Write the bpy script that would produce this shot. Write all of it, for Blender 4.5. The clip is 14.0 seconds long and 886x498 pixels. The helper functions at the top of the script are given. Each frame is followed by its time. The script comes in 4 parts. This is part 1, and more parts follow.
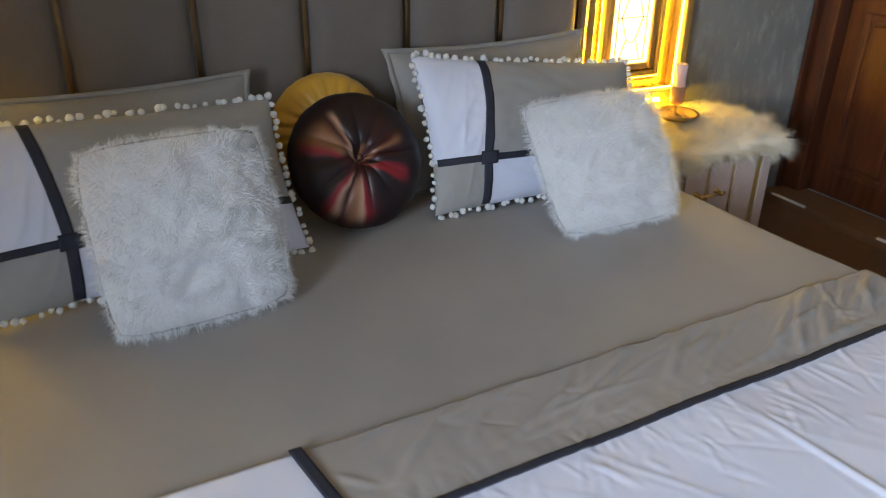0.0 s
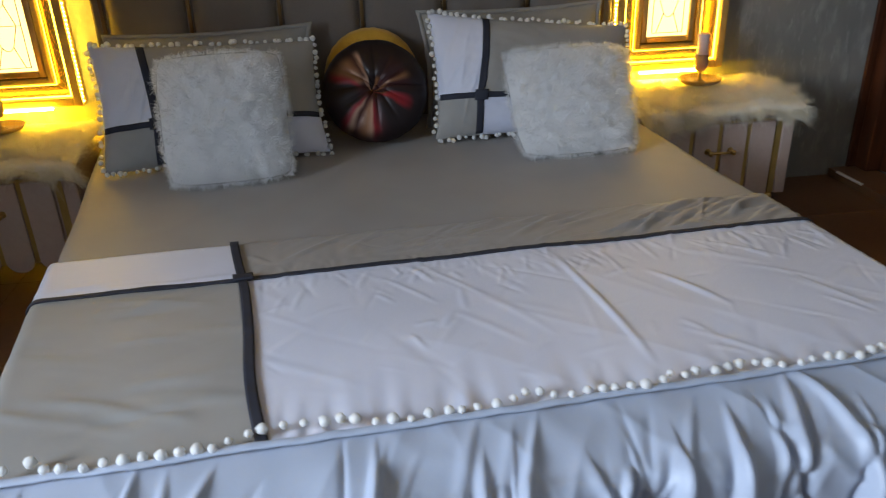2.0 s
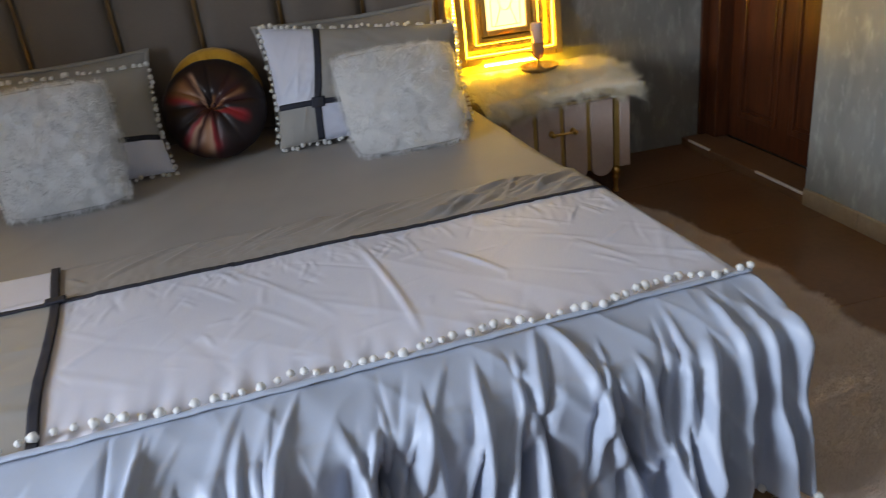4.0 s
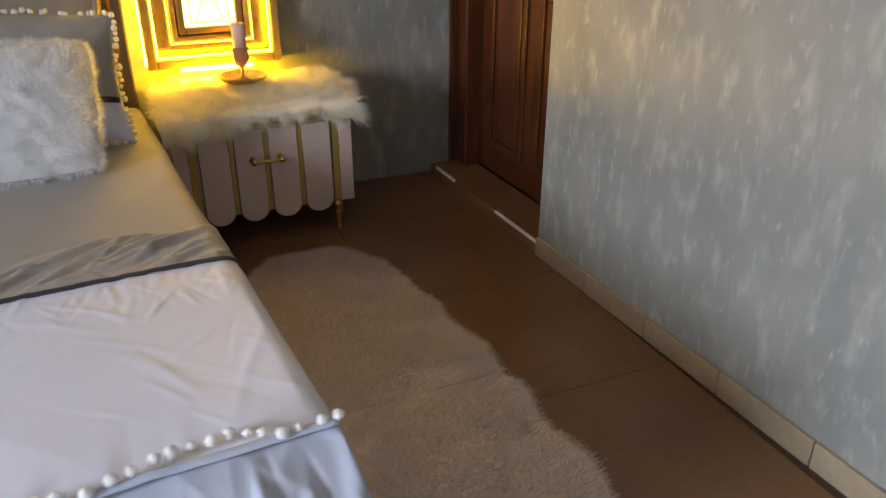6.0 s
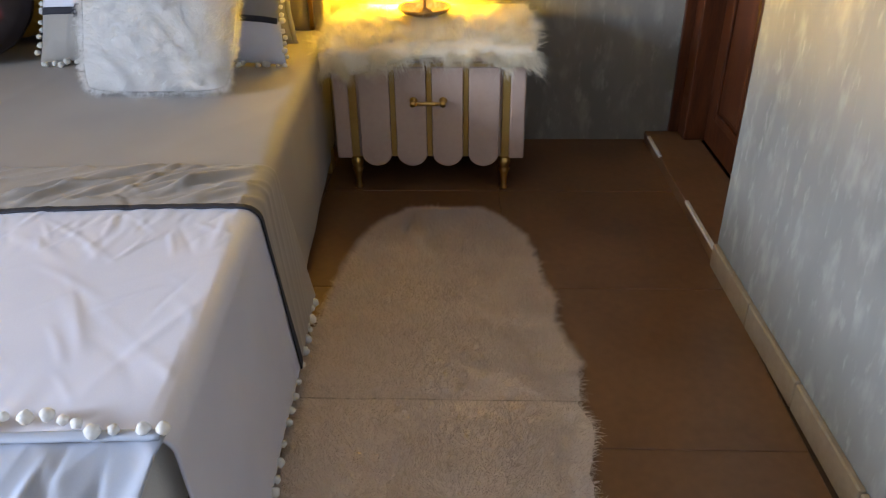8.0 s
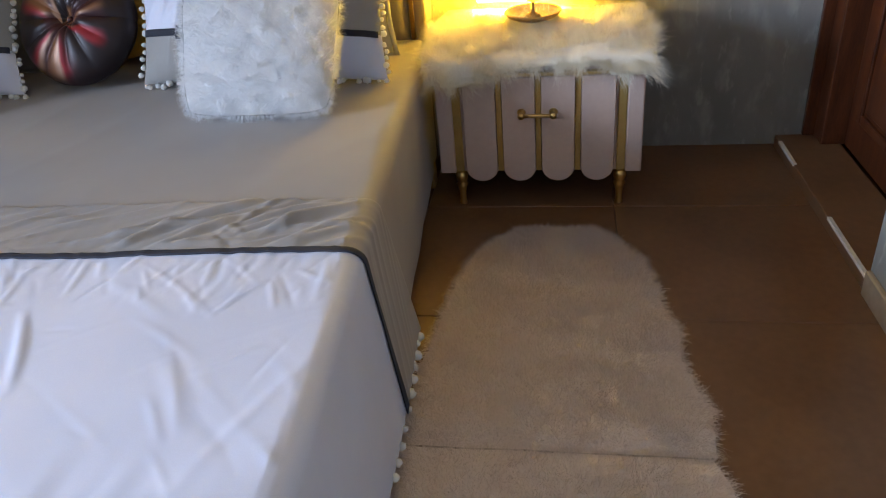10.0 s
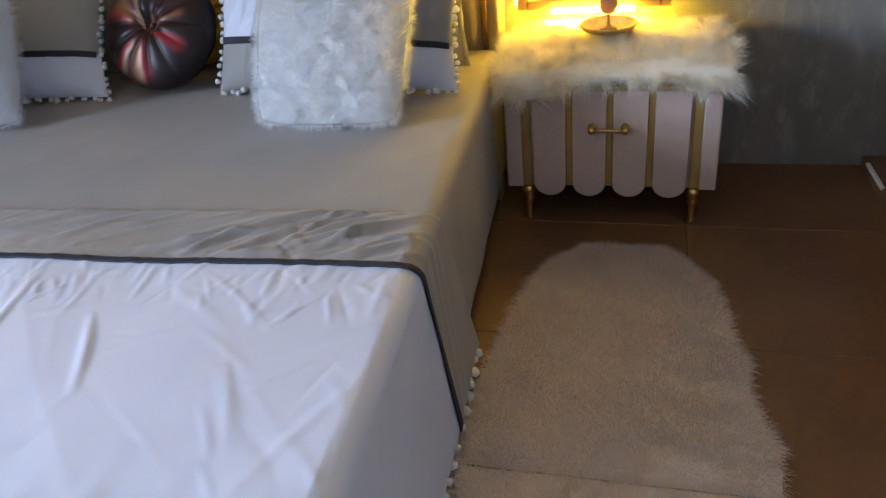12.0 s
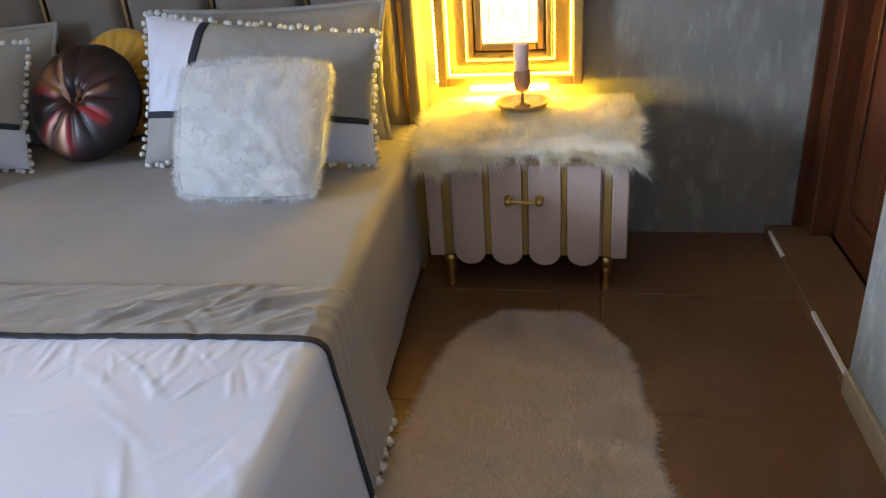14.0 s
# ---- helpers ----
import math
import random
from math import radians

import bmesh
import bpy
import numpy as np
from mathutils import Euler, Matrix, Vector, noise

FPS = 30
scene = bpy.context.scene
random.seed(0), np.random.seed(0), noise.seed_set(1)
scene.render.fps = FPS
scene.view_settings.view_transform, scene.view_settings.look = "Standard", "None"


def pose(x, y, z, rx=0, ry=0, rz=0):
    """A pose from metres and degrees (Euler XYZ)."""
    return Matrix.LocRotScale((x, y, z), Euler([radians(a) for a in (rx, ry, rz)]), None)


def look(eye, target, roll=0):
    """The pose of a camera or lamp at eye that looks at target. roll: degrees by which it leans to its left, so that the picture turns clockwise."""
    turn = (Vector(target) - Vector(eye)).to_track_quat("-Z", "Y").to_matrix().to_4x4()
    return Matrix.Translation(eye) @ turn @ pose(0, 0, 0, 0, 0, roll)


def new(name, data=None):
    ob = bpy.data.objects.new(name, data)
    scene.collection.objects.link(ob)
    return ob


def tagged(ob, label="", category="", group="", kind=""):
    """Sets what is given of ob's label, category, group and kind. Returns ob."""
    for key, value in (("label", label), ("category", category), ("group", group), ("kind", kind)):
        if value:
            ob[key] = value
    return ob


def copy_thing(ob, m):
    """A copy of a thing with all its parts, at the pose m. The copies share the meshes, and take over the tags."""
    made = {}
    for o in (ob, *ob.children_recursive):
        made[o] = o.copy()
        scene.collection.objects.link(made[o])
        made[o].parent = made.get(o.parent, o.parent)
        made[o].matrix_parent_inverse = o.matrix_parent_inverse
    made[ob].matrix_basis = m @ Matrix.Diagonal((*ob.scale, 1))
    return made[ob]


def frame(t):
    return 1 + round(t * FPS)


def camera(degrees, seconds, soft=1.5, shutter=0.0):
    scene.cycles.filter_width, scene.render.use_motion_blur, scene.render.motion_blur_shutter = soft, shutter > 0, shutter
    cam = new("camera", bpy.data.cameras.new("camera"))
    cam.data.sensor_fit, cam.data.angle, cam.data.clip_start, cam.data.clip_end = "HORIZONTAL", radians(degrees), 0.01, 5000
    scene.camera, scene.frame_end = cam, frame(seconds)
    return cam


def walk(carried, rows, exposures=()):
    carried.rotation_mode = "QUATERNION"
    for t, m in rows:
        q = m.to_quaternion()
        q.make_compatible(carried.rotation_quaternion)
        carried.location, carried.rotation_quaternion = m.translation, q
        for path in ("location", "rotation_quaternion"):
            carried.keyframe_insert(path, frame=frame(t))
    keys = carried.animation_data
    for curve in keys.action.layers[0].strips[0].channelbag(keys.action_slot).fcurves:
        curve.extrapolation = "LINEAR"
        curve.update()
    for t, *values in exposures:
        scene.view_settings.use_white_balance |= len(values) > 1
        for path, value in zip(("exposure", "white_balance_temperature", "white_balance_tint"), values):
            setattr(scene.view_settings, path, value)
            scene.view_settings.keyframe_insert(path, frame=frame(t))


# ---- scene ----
cam = camera(60.2, 14.0, soft=1.1, shutter=0.5)
PATH = [
    (0, (-2.254, -1.98, 1.375), (-1.479, -0.364, 0.487), 0.6),
    (0.5, (-2.131, -2.204, 1.371), (-1.575, -0.488, 0.505), -0.2),
    (1, (-1.988, -2.437, 1.322), (-1.694, -0.653, 0.467), -1.4),
    (1.5, (-1.851, -2.626, 1.303), (-1.621, -0.831, 0.45), -1.8),
    (2, (-1.726, -2.824, 1.296), (-1.505, -1.024, 0.453), -1.9),
    (4.3, (-1.334, -2.999, 1.269), (-0.949, -1.223, 0.433), -8.4),
    (4.5, (-1.299, -2.962, 1.264), (-0.84, -1.208, 0.419), -8.3),
    (5, (-1.136, -2.812, 1.273), (-0.448, -1.144, 0.409), -5.6),
    (5.5, (-0.948, -2.699, 1.261), (-0.136, -1.093, 0.388), -4.1),
    (6, (-0.711, -2.61, 1.224), (0.013, -0.969, 0.339), 0.2),
    (6.5, (-0.519, -2.528, 1.207), (0.115, -0.882, 0.264), -0.3),
    (7, (-0.33, -2.419, 1.186), (0.097, -0.705, 0.248), 3.0),
    (7.5, (-0.164, -2.405, 1.174), (-0.111, -0.665, 0.189), 0.4),
    (8, (-0.115, -2.403, 1.166), (-0.185, -0.683, 0.148), -0.8),
    (8.5, (-0.116, -2.383, 1.175), (-0.27, -0.679, 0.139), -2.1),
    (9, (-0.174, -2.278, 1.167), (-0.431, -0.589, 0.128), -4.3),
    (11.5, (-0.146, -2.21, 1.213), (-0.548, -0.536, 0.194), -5.7),
    (12, (-0.151, -2.198, 1.196), (-0.647, -0.545, 0.186), -6.1),
    (12.5, (-0.124, -2.203, 1.167), (-0.677, -0.576, 0.144), -4.4),
    (13, (-0.086, -2.194, 1.165), (-0.63, -0.572, 0.13), -3.6),
    (13.5, (-0.051, -2.196, 1.214), (-0.435, -0.483, 0.256), -4.9),
    (14, (-0.056, -2.215, 1.235), (-0.429, -0.458, 0.355), -4.3),
]
walk(cam, [(t, look(eye, target, roll)) for t, eye, target, roll in PATH],
     exposures=[(0.0, -0.30, 6150, 9), (0.5, -0.52, 6050, 9), (1.0, -0.84, 6150, 9), (2.2, -0.86, 6300, 9), (4.3, -0.76, 6600, 11), (5.0, -0.50, 6700, 12), (5.5, -0.5, 6750, 14), (6.5, -0.12, 6650, 13), (8.0, 0.05, 6300, 13), (9.0, 0.1, 5950, 13), (12.5, -0.06, 5680, 12), (14.0, 0.03, 5850, 11)])

# ---- light ----
world = bpy.data.worlds.new("sky")
scene.world = world
world.use_nodes = True
wt = world.node_tree
sky = wt.nodes.new("ShaderNodeTexSky")
sky.sky_type, sky.sun_disc = "NISHITA", False
sky.sun_elevation, sky.sun_rotation = radians(35), radians(250)
wt.links.new(sky.outputs[0], wt.nodes["Background"].inputs[0])
wt.nodes["Background"].inputs[1].default_value = 0.05


def area_lamp(name, m, w, h, watts, colour, spread):
    d = bpy.data.lights.new(name, "AREA")
    d.shape, d.size, d.size_y, d.energy, d.color = "RECTANGLE", w, h, watts, colour
    d.spread = radians(spread)
    ob = new(name, d)
    ob.matrix_world = m
    return ob


# daylight through the window in the west wall
area_lamp("west_daylight", look((-4.25, -3.0, 1.65), (0.6, -3.35, 0.55)), 1.25, 1.2, 178, (0.75, 0.86, 1.0), 122)
# softer, warmer fill lamp, added to lift rug and floor, at an invented south window
area_lamp("south_fill", look((-0.55, -4.40, 1.5), (-0.35, 0.0, 0.9)), 1.3, 1.2, 1.2, (0.97, 0.96, 1.0), 180)


# ---- materials ----
def material(name, c1, c2, rough=0.7, metal=0.0, scale=8.0, fine=120.0, bump=0.15, dist=0.002, sheen=0.0,
             stretch=(1, 1, 1), island=0.0, coat=0.0):
    """Two-scale colour variation with fine relief."""
    m = bpy.data.materials.new(name)
    m.use_nodes = True
    n, l = m.node_tree.nodes, m.node_tree.links
    b = n["Principled BSDF"]
    tc = n.new("ShaderNodeTexCoord")
    mp = n.new("ShaderNodeMapping")
    mp.inputs["Scale"].default_value = stretch
    l.new(tc.outputs["Object"], mp.inputs[0])
    n1, n2 = n.new("ShaderNodeTexNoise"), n.new("ShaderNodeTexNoise")
    n1.inputs["Scale"].default_value, n2.inputs["Scale"].default_value = scale, fine
    n1.inputs["Detail"].default_value, n2.inputs["Detail"].default_value = 5, 3
    for q in (n1, n2):
        l.new(mp.outputs[0], q.inputs["Vector"])
    mx = n.new("ShaderNodeMix")
    mx.data_type = "FLOAT"
    mx.inputs[0].default_value = 0.35
    l.new(n1.outputs["Fac"], mx.inputs[2])
    l.new(n2.outputs["Fac"], mx.inputs[3])
    r = n.new("ShaderNodeValToRGB")
    r.color_ramp.elements[0].position, r.color_ramp.elements[1].position = 0.35, 0.65
    r.color_ramp.elements[0].color, r.color_ramp.elements[1].color = (*c1, 1), (*c2, 1)
    l.new(mx.outputs[0], r.inputs[0])
    out = r.outputs[0]
    if island:
        g = n.new("ShaderNodeNewGeometry")
        hs = n.new("ShaderNodeHueSaturation")
        mr = n.new("ShaderNodeMapRange")
        mr.inputs[3].default_value, mr.inputs[4].default_value = 1 - island, 1 + island
        l.new(g.outputs["Random Per Island"], mr.inputs[0])
        l.new(mr.outputs[0], hs.inputs["Value"])
        l.new(out, hs.inputs["Color"])
        out = hs.outputs[0]
    l.new(out, b.inputs["Base Color"])
    b.inputs["Roughness"].default_value, b.inputs["Metallic"].default_value = rough, metal
    b.inputs["Sheen Weight"].default_value = sheen
    b.inputs["Coat Weight"].default_value = coat
    if bump:
        bp = n.new("ShaderNodeBump")
        bp.inputs["Strength"].default_value, bp.inputs["Distance"].default_value = bump, dist
        l.new(n2.outputs["Fac"], bp.inputs["Height"])
        l.new(bp.outputs[0], b.inputs["Normal"])
    return m


def emitter(name, colour, strength):
    m = bpy.data.materials.new(name)
    m.use_nodes = True
    b = m.node_tree.nodes["Principled BSDF"]
    b.inputs["Base Color"].default_value = (*colour, 1)
    b.inputs["Emission Color"].default_value = (*colour, 1)
    b.inputs["Emission Strength"].default_value = strength
    return m


M_SHEET = material("taupe_sateen", (0.24, 0.222, 0.212), (0.29, 0.270, 0.256), 0.62, scale=3, fine=700, bump=0.12, dist=0.0006, sheen=0.15)
M_GREYCLOTH = material("grey_cotton", (0.265, 0.258, 0.25), (0.325, 0.317, 0.305), 0.6, scale=4, fine=700, bump=0.15, dist=0.0006, sheen=0.1)
M_WHITECLOTH = material("white_cotton", (0.57, 0.595, 0.72), (0.64, 0.665, 0.79), 0.5, scale=4, fine=600, bump=0.15, dist=0.0006, sheen=0.1)
M_BLUECLOTH = material("pale_blue_sateen", (0.36, 0.41, 0.52), (0.42, 0.47, 0.59), 0.48, scale=4, fine=600, bump=0.12, dist=0.0006, sheen=0.1)
M_NAVY = material("navy_ribbon", (0.012, 0.014, 0.026), (0.022, 0.025, 0.042), 0.8, scale=20, fine=500, bump=0.4, dist=0.001)
M_HIDE = material("fur_backing", (0.74, 0.69, 0.58), (0.82, 0.77, 0.66), 0.9, scale=20, fine=300, bump=0.5, dist=0.003)
M_VELVET = material("taupe_velvet", (0.140, 0.118, 0.104), (0.182, 0.156, 0.138), 0.75, scale=4, fine=300, bump=0.2, dist=0.001, sheen=0.35)
M_RUGHIDE = material("rug_backing", (0.84, 0.74, 0.68), (0.91, 0.81, 0.75), 0.9, scale=20, fine=300, bump=0.5, dist=0.003)
M_GOLD = material("brushed_gold", (0.62, 0.40, 0.12), (0.75, 0.52, 0.20), 0.28, 1.0, scale=10, fine=250, bump=0.05, dist=0.0005)
# gold of the headboard strips, the dark reflection put into its base colour
M_SHADEDGOLD = material("shaded_gold", (0.16, 0.10, 0.045), (0.24, 0.15, 0.07), 0.32, 1.0, scale=10, fine=250, bump=0.05, dist=0.0005)
M_GOLDPAINT = material("gold_paint", (0.42, 0.29, 0.09), (0.52, 0.37, 0.13), 0.38, 0.6, scale=14, fine=250, bump=0.08, dist=0.0005)
M_GOLDMIRROR = material("gold_mirror", (0.42, 0.29, 0.08), (0.50, 0.35, 0.11), 0.26, 0.88, scale=5, fine=90, bump=0.02, dist=0.0005)
M_LACQUER = material("blush_lacquer", (0.50, 0.385, 0.335), (0.56, 0.44, 0.385), 0.26, scale=3, fine=60, bump=0.03, dist=0.0005, coat=0.4)
M_TILE = material("brown_tile", (0.135, 0.070, 0.034), (0.19, 0.102, 0.050), 0.33, scale=3.5, fine=40, bump=0.06, dist=0.001)
M_GROUT = material("dark_grout", (0.07, 0.045, 0.03), (0.09, 0.06, 0.04), 0.9, scale=10, fine=200, bump=0.3, dist=0.001)
M_SKIRT = material("beige_tile", (0.26, 0.20, 0.135), (0.35, 0.28, 0.195), 0.4, scale=9, fine=60, bump=0.1, dist=0.001)
M_CHALK = material("white_trim", (0.62, 0.58, 0.52), (0.75, 0.71, 0.64), 0.6, scale=30, fine=150, bump=0.2, dist=0.001)
M_DOOR = material("mahogany", (0.038, 0.0105, 0.004), (0.10, 0.029, 0.009), 0.36, scale=5, fine=50, bump=0.12, dist=0.001, stretch=(7, 7, 0.7), coat=0.2)
M_CEIL = material("ceiling_paint", (0.50, 0.49, 0.47), (0.56, 0.55, 0.53), 0.9, scale=3, fine=80, bump=0.1)
M_MUSTARD = material("mustard_satin", (0.50, 0.27, 0.02), (0.62, 0.36, 0.035), 0.42, scale=9, fine=300, bump=0.2, dist=0.001, sheen=0.3)
M_CANDLE = material("pink_wax", (0.72, 0.50, 0.45), (0.80, 0.58, 0.52), 0.45, scale=12, fine=90, bump=0.05, dist=0.0005)
M_DISH = material("antique_brass", (0.36, 0.25, 0.11), (0.52, 0.38, 0.18), 0.35, 0.85, scale=25, fine=150, bump=0.1, dist=0.0008)
M_LEAD = material("dark_lead", (0.10, 0.08, 0.05), (0.16, 0.12, 0.08), 0.6, 0.5, scale=30, fine=200, bump=0.1)
M_MATT = material("mattress_ticking", (0.6, 0.58, 0.55), (0.68, 0.66, 0.62), 0.9, scale=10, fine=300, bump=0.3)
M_LED = emitter("warm_led", (1.0, 0.58, 0.03), 32.0)
M_LEDLOW = emitter("warm_led_bar", (1.0, 0.555, 0.006), 2000.0)
M_LEDSTRING = emitter("warm_led_beads", (1.0, 0.57, 0.03), 800.0)
M_PANE = emitter("lit_glass", (1.0, 0.78, 0.30), 4.0)


def pile(name, c1, c2, through_light, island, normal_bias=None):
    """Soft hair that lets part of the light through."""
    m = material(name, c1, c2, 0.7, scale=10, fine=150, bump=0, island=island)
    n, l = m.node_tree.nodes, m.node_tree.links
    b = n["Principled BSDF"]
    src = b.inputs["Base Color"].links[0].from_socket
    tr = n.new("ShaderNodeBsdfTranslucent")
    mx = n.new("ShaderNodeMixShader")
    mx.inputs[0].default_value = through_light
    l.new(src, tr.inputs["Color"])
    l.new(b.outputs[0], mx.inputs[1])
    l.new(tr.outputs[0], mx.inputs[2])
    l.new(mx.outputs[0], n["Material Output"].inputs[0])
    if normal_bias:
        # shading normal bent to one set way to brighten the pile; keeps a little of each hair's own
        geo = n.new("ShaderNodeNewGeometry")
        soft = n.new("ShaderNodeVectorMath")
        soft.operation = "MULTIPLY_ADD"
        soft.inputs[1].default_value = (0.35, 0.35, 0.35)
        soft.inputs[2].default_value = normal_bias
        unit = n.new("ShaderNodeVectorMath")
        unit.operation = "NORMALIZE"
        l.new(geo.outputs["Normal"], soft.inputs[0])
        l.new(soft.outputs[0], unit.inputs[0])
        l.new(unit.outputs[0], b.inputs["Normal"])
    return m


# the white pile's shading normal is turned towards the west lamp to brighten it
M_FLUFF = pile("white_pile", (0.92, 0.925, 0.94), (0.97, 0.97, 0.98), 0.55, 0.03, (-0.7, -0.9, 0.5))
M_FUR = pile("cream_fur", (0.88, 0.84, 0.73), (0.95, 0.92, 0.82), 0.50, 0.05, (-0.04, -0.12, 0.26))
M_RUGFUR = pile("ivory_fur", (0.88, 0.77, 0.71), (0.95, 0.85, 0.79), 0.45, 0.03, (0, -0.1, 1))


def dabbed_plaster():
    """Grey plaster with upright pearly brush dabs."""
    m = bpy.data.materials.new("dabbed_plaster")
    m.use_nodes = True
    n, l = m.node_tree.nodes, m.node_tree.links
    b = n["Principled BSDF"]
    tc = n.new("ShaderNodeTexCoord")

    def dabs(sx, sz, lo, hi, shift):
        mp = n.new("ShaderNodeMapping")
        mp.inputs["Scale"].default_value = (sx, sx, sz)
        mp.inputs["Location"].default_value = (shift, shift * 2, shift)
        no = n.new("ShaderNodeTexNoise")
        no.inputs["Scale"].default_value, no.inputs["Detail"].default_value = 1.0, 3.0
        mr = n.new("ShaderNodeMapRange")
        mr.interpolation_type = "SMOOTHSTEP"
        mr.inputs[1].default_value, mr.inputs[2].default_value = lo, hi
        l.new(tc.outputs["Object"], mp.inputs[0])
        l.new(mp.outputs[0], no.inputs["Vector"])
        l.new(no.outputs["Fac"], mr.inputs[0])
        return mr.outputs[0]
    a, c, d = dabs(17, 8, 0.48, 0.80, 0), dabs(36, 15, 0.56, 0.80, 7), dabs(5, 3, 0.3, 0.7, 3)
    add = n.new("ShaderNodeMath")
    add.operation, add.use_clamp = "ADD", True
    l.new(a, add.inputs[0])
    l.new(c, add.inputs[1])
    base = n.new("ShaderNodeMix")
    base.data_type = "RGBA"
    base.inputs[6].default_value, base.inputs[7].default_value = (0.205, 0.212, 0.205, 1), (0.26, 0.262, 0.25, 1)
    l.new(d, base.inputs[0])
    top = n.new("ShaderNodeMix")
    top.data_type = "RGBA"
    top.inputs[7].default_value = (0.345, 0.348, 0.33, 1)
    l.new(add.outputs[0], top.inputs[0])
    l.new(base.outputs[2], top.inputs[6])
    l.new(top.outputs[2], b.inputs["Base Color"])
    ro = n.new("ShaderNodeMapRange")
    ro.inputs[3].default_value, ro.inputs[4].default_value = 0.6, 0.38
    l.new(add.outputs[0], ro.inputs[0])
    l.new(ro.outputs[0], b.inputs["Roughness"])
    bp = n.new("ShaderNodeBump")
    bp.inputs["Strength"].default_value, bp.inputs["Distance"].default_value = 0.35, 0.003
    l.new(add.outputs[0], bp.inputs["Height"])
    l.new(bp.outputs[0], b.inputs["Normal"])
    return m


def petal_satin():
    """Near-black satin printed with red and gold petals round its middle."""
    m = bpy.data.materials.new("petal_satin")
    m.use_nodes = True
    n, l = m.node_tree.nodes, m.node_tree.links
    b = n["Principled BSDF"]
    tc = n.new("ShaderNodeTexCoord")
    no = n.new("ShaderNodeTexNoise")
    no.inputs["Scale"].default_value = 9
    wob = n.new("ShaderNodeVectorMath")
    wob.operation = "MULTIPLY_ADD"
    wob.inputs[1].default_value = (0.035, 0.035, 0)
    l.new(tc.outputs["Object"], no.inputs["Vector"])
    l.new(no.outputs["Color"], wob.inputs[0])
    l.new(tc.outputs["Object"], wob.inputs[2])
    gr = n.new("ShaderNodeTexGradient")
    gr.gradient_type = "RADIAL"
    l.new(wob.outputs[0], gr.inputs[0])
    dark, wine, red = (0.014, 0.007, 0.009, 1), (0.045, 0.010, 0.012, 1), (0.26, 0.014, 0.024, 1)
    gold, cream = (0.24, 0.11, 0.05, 1), (0.44, 0.27, 0.19, 1)

    def petals(stops):
        ramp = n.new("ShaderNodeValToRGB")
        e = ramp.color_ramp.elements
        e[0].position, e[0].color = stops[0]
        e[1].position, e[1].color = stops[-1]
        for p, c in stops[1:-1]:
            e.new(p).color = c
        l.new(gr.outputs["Fac"], ramp.inputs[0])
        return ramp.outputs[0]
    inner = petals([(0.0, wine), (0.30, wine), (0.41, dark), (0.435, red), (0.455, gold), (0.48, dark), (0.53, wine), (0.545, gold), (0.575, gold), (0.59, wine), (0.645, wine),
                    (0.66, gold), (0.68, gold), (0.70, dark), (0.77, dark), (0.785, cream), (0.84, cream), (0.86, wine), (1.0, wine)])
    outer = petals([(0.0, dark), (0.10, dark), (0.13, red), (0.15, cream), (0.17, wine), (0.21, gold), (0.235, cream), (0.25, red), (0.29, wine), (0.33, dark), (0.41, dark),
                    (0.43, red), (0.46, red), (0.48, dark), (0.54, wine), (0.56, gold), (0.58, wine), (0.70, dark), (0.78, dark), (0.795, cream), (0.82, wine), (0.86, gold), (0.90, gold), (0.93, red), (0.96, dark)])
    ln = n.new("ShaderNodeVectorMath")
    ln.operation = "LENGTH"
    l.new(wob.outputs[0], ln.inputs[0])

    def ring(r0, r1):
        f = n.new("ShaderNodeMapRange")
        f.interpolation_type = "SMOOTHSTEP"
        f.inputs[1].default_value, f.inputs[2].default_value = r0, r1
        l.new(ln.outputs["Value"], f.inputs[0])
        return f.outputs[0]
    both = n.new("ShaderNodeMix")
    both.data_type = "RGBA"
    l.new(ring(0.070, 0.095), both.inputs[0])
    l.new(inner, both.inputs[6])
    l.new(outer, both.inputs[7])
    mx = n.new("ShaderNodeMix")
    mx.data_type = "RGBA"
    mx.inputs[7].default_value = dark
    l.new(ring(0.135, 0.170), mx.inputs[0])
    l.new(both.outputs[2], mx.inputs[6])
    l.new(mx.outputs[2], b.inputs["Base Color"])
    b.inputs["Roughness"].default_value, b.inputs["Metallic"].default_value = 0.42, 0.25
    return m


def amber_glass():
    m = bpy.data.materials.new("amber_glass")
    m.use_nodes = True
    b = m.node_tree.nodes["Principled BSDF"]
    b.inputs["Base Color"].default_value = (0.75, 0.50, 0.34, 1)
    b.inputs["Roughness"].default_value = 0.08
    b.inputs["Transmission Weight"].default_value = 0.6
    return m


def window_glass():
    m = bpy.data.materials.new("window_glass")
    m.use_nodes = True
    b = m.node_tree.nodes["Principled BSDF"]
    b.inputs["Roughness"].default_value = 0.02
    b.inputs["Transmission Weight"].default_value = 1.0
    return m


M_POM = pile("white_wool", (0.80, 0.80, 0.80), (0.88, 0.88, 0.87), 0.35, 0.03)
M_WALL, M_PETAL, M_AMBER, M_GLASS = dabbed_plaster(), petal_satin(), amber_glass(), window_glass()


# ---- mesh helpers ----
def mesh_of(name, verts, faces, mat, smooth=True):
    me = bpy.data.meshes.new(name)
    me.from_pydata([tuple(v) for v in verts], [], faces)
    me.materials.append(mat)
    if smooth:
        me.shade_smooth()
    me.update()
    return me


def hang(name, me, parent=None, label="", m=None):
    ob = new(name, me)
    if parent is not None:
        ob.parent = parent
    if m is not None:
        ob.matrix_basis = m
    return tagged(ob, label)


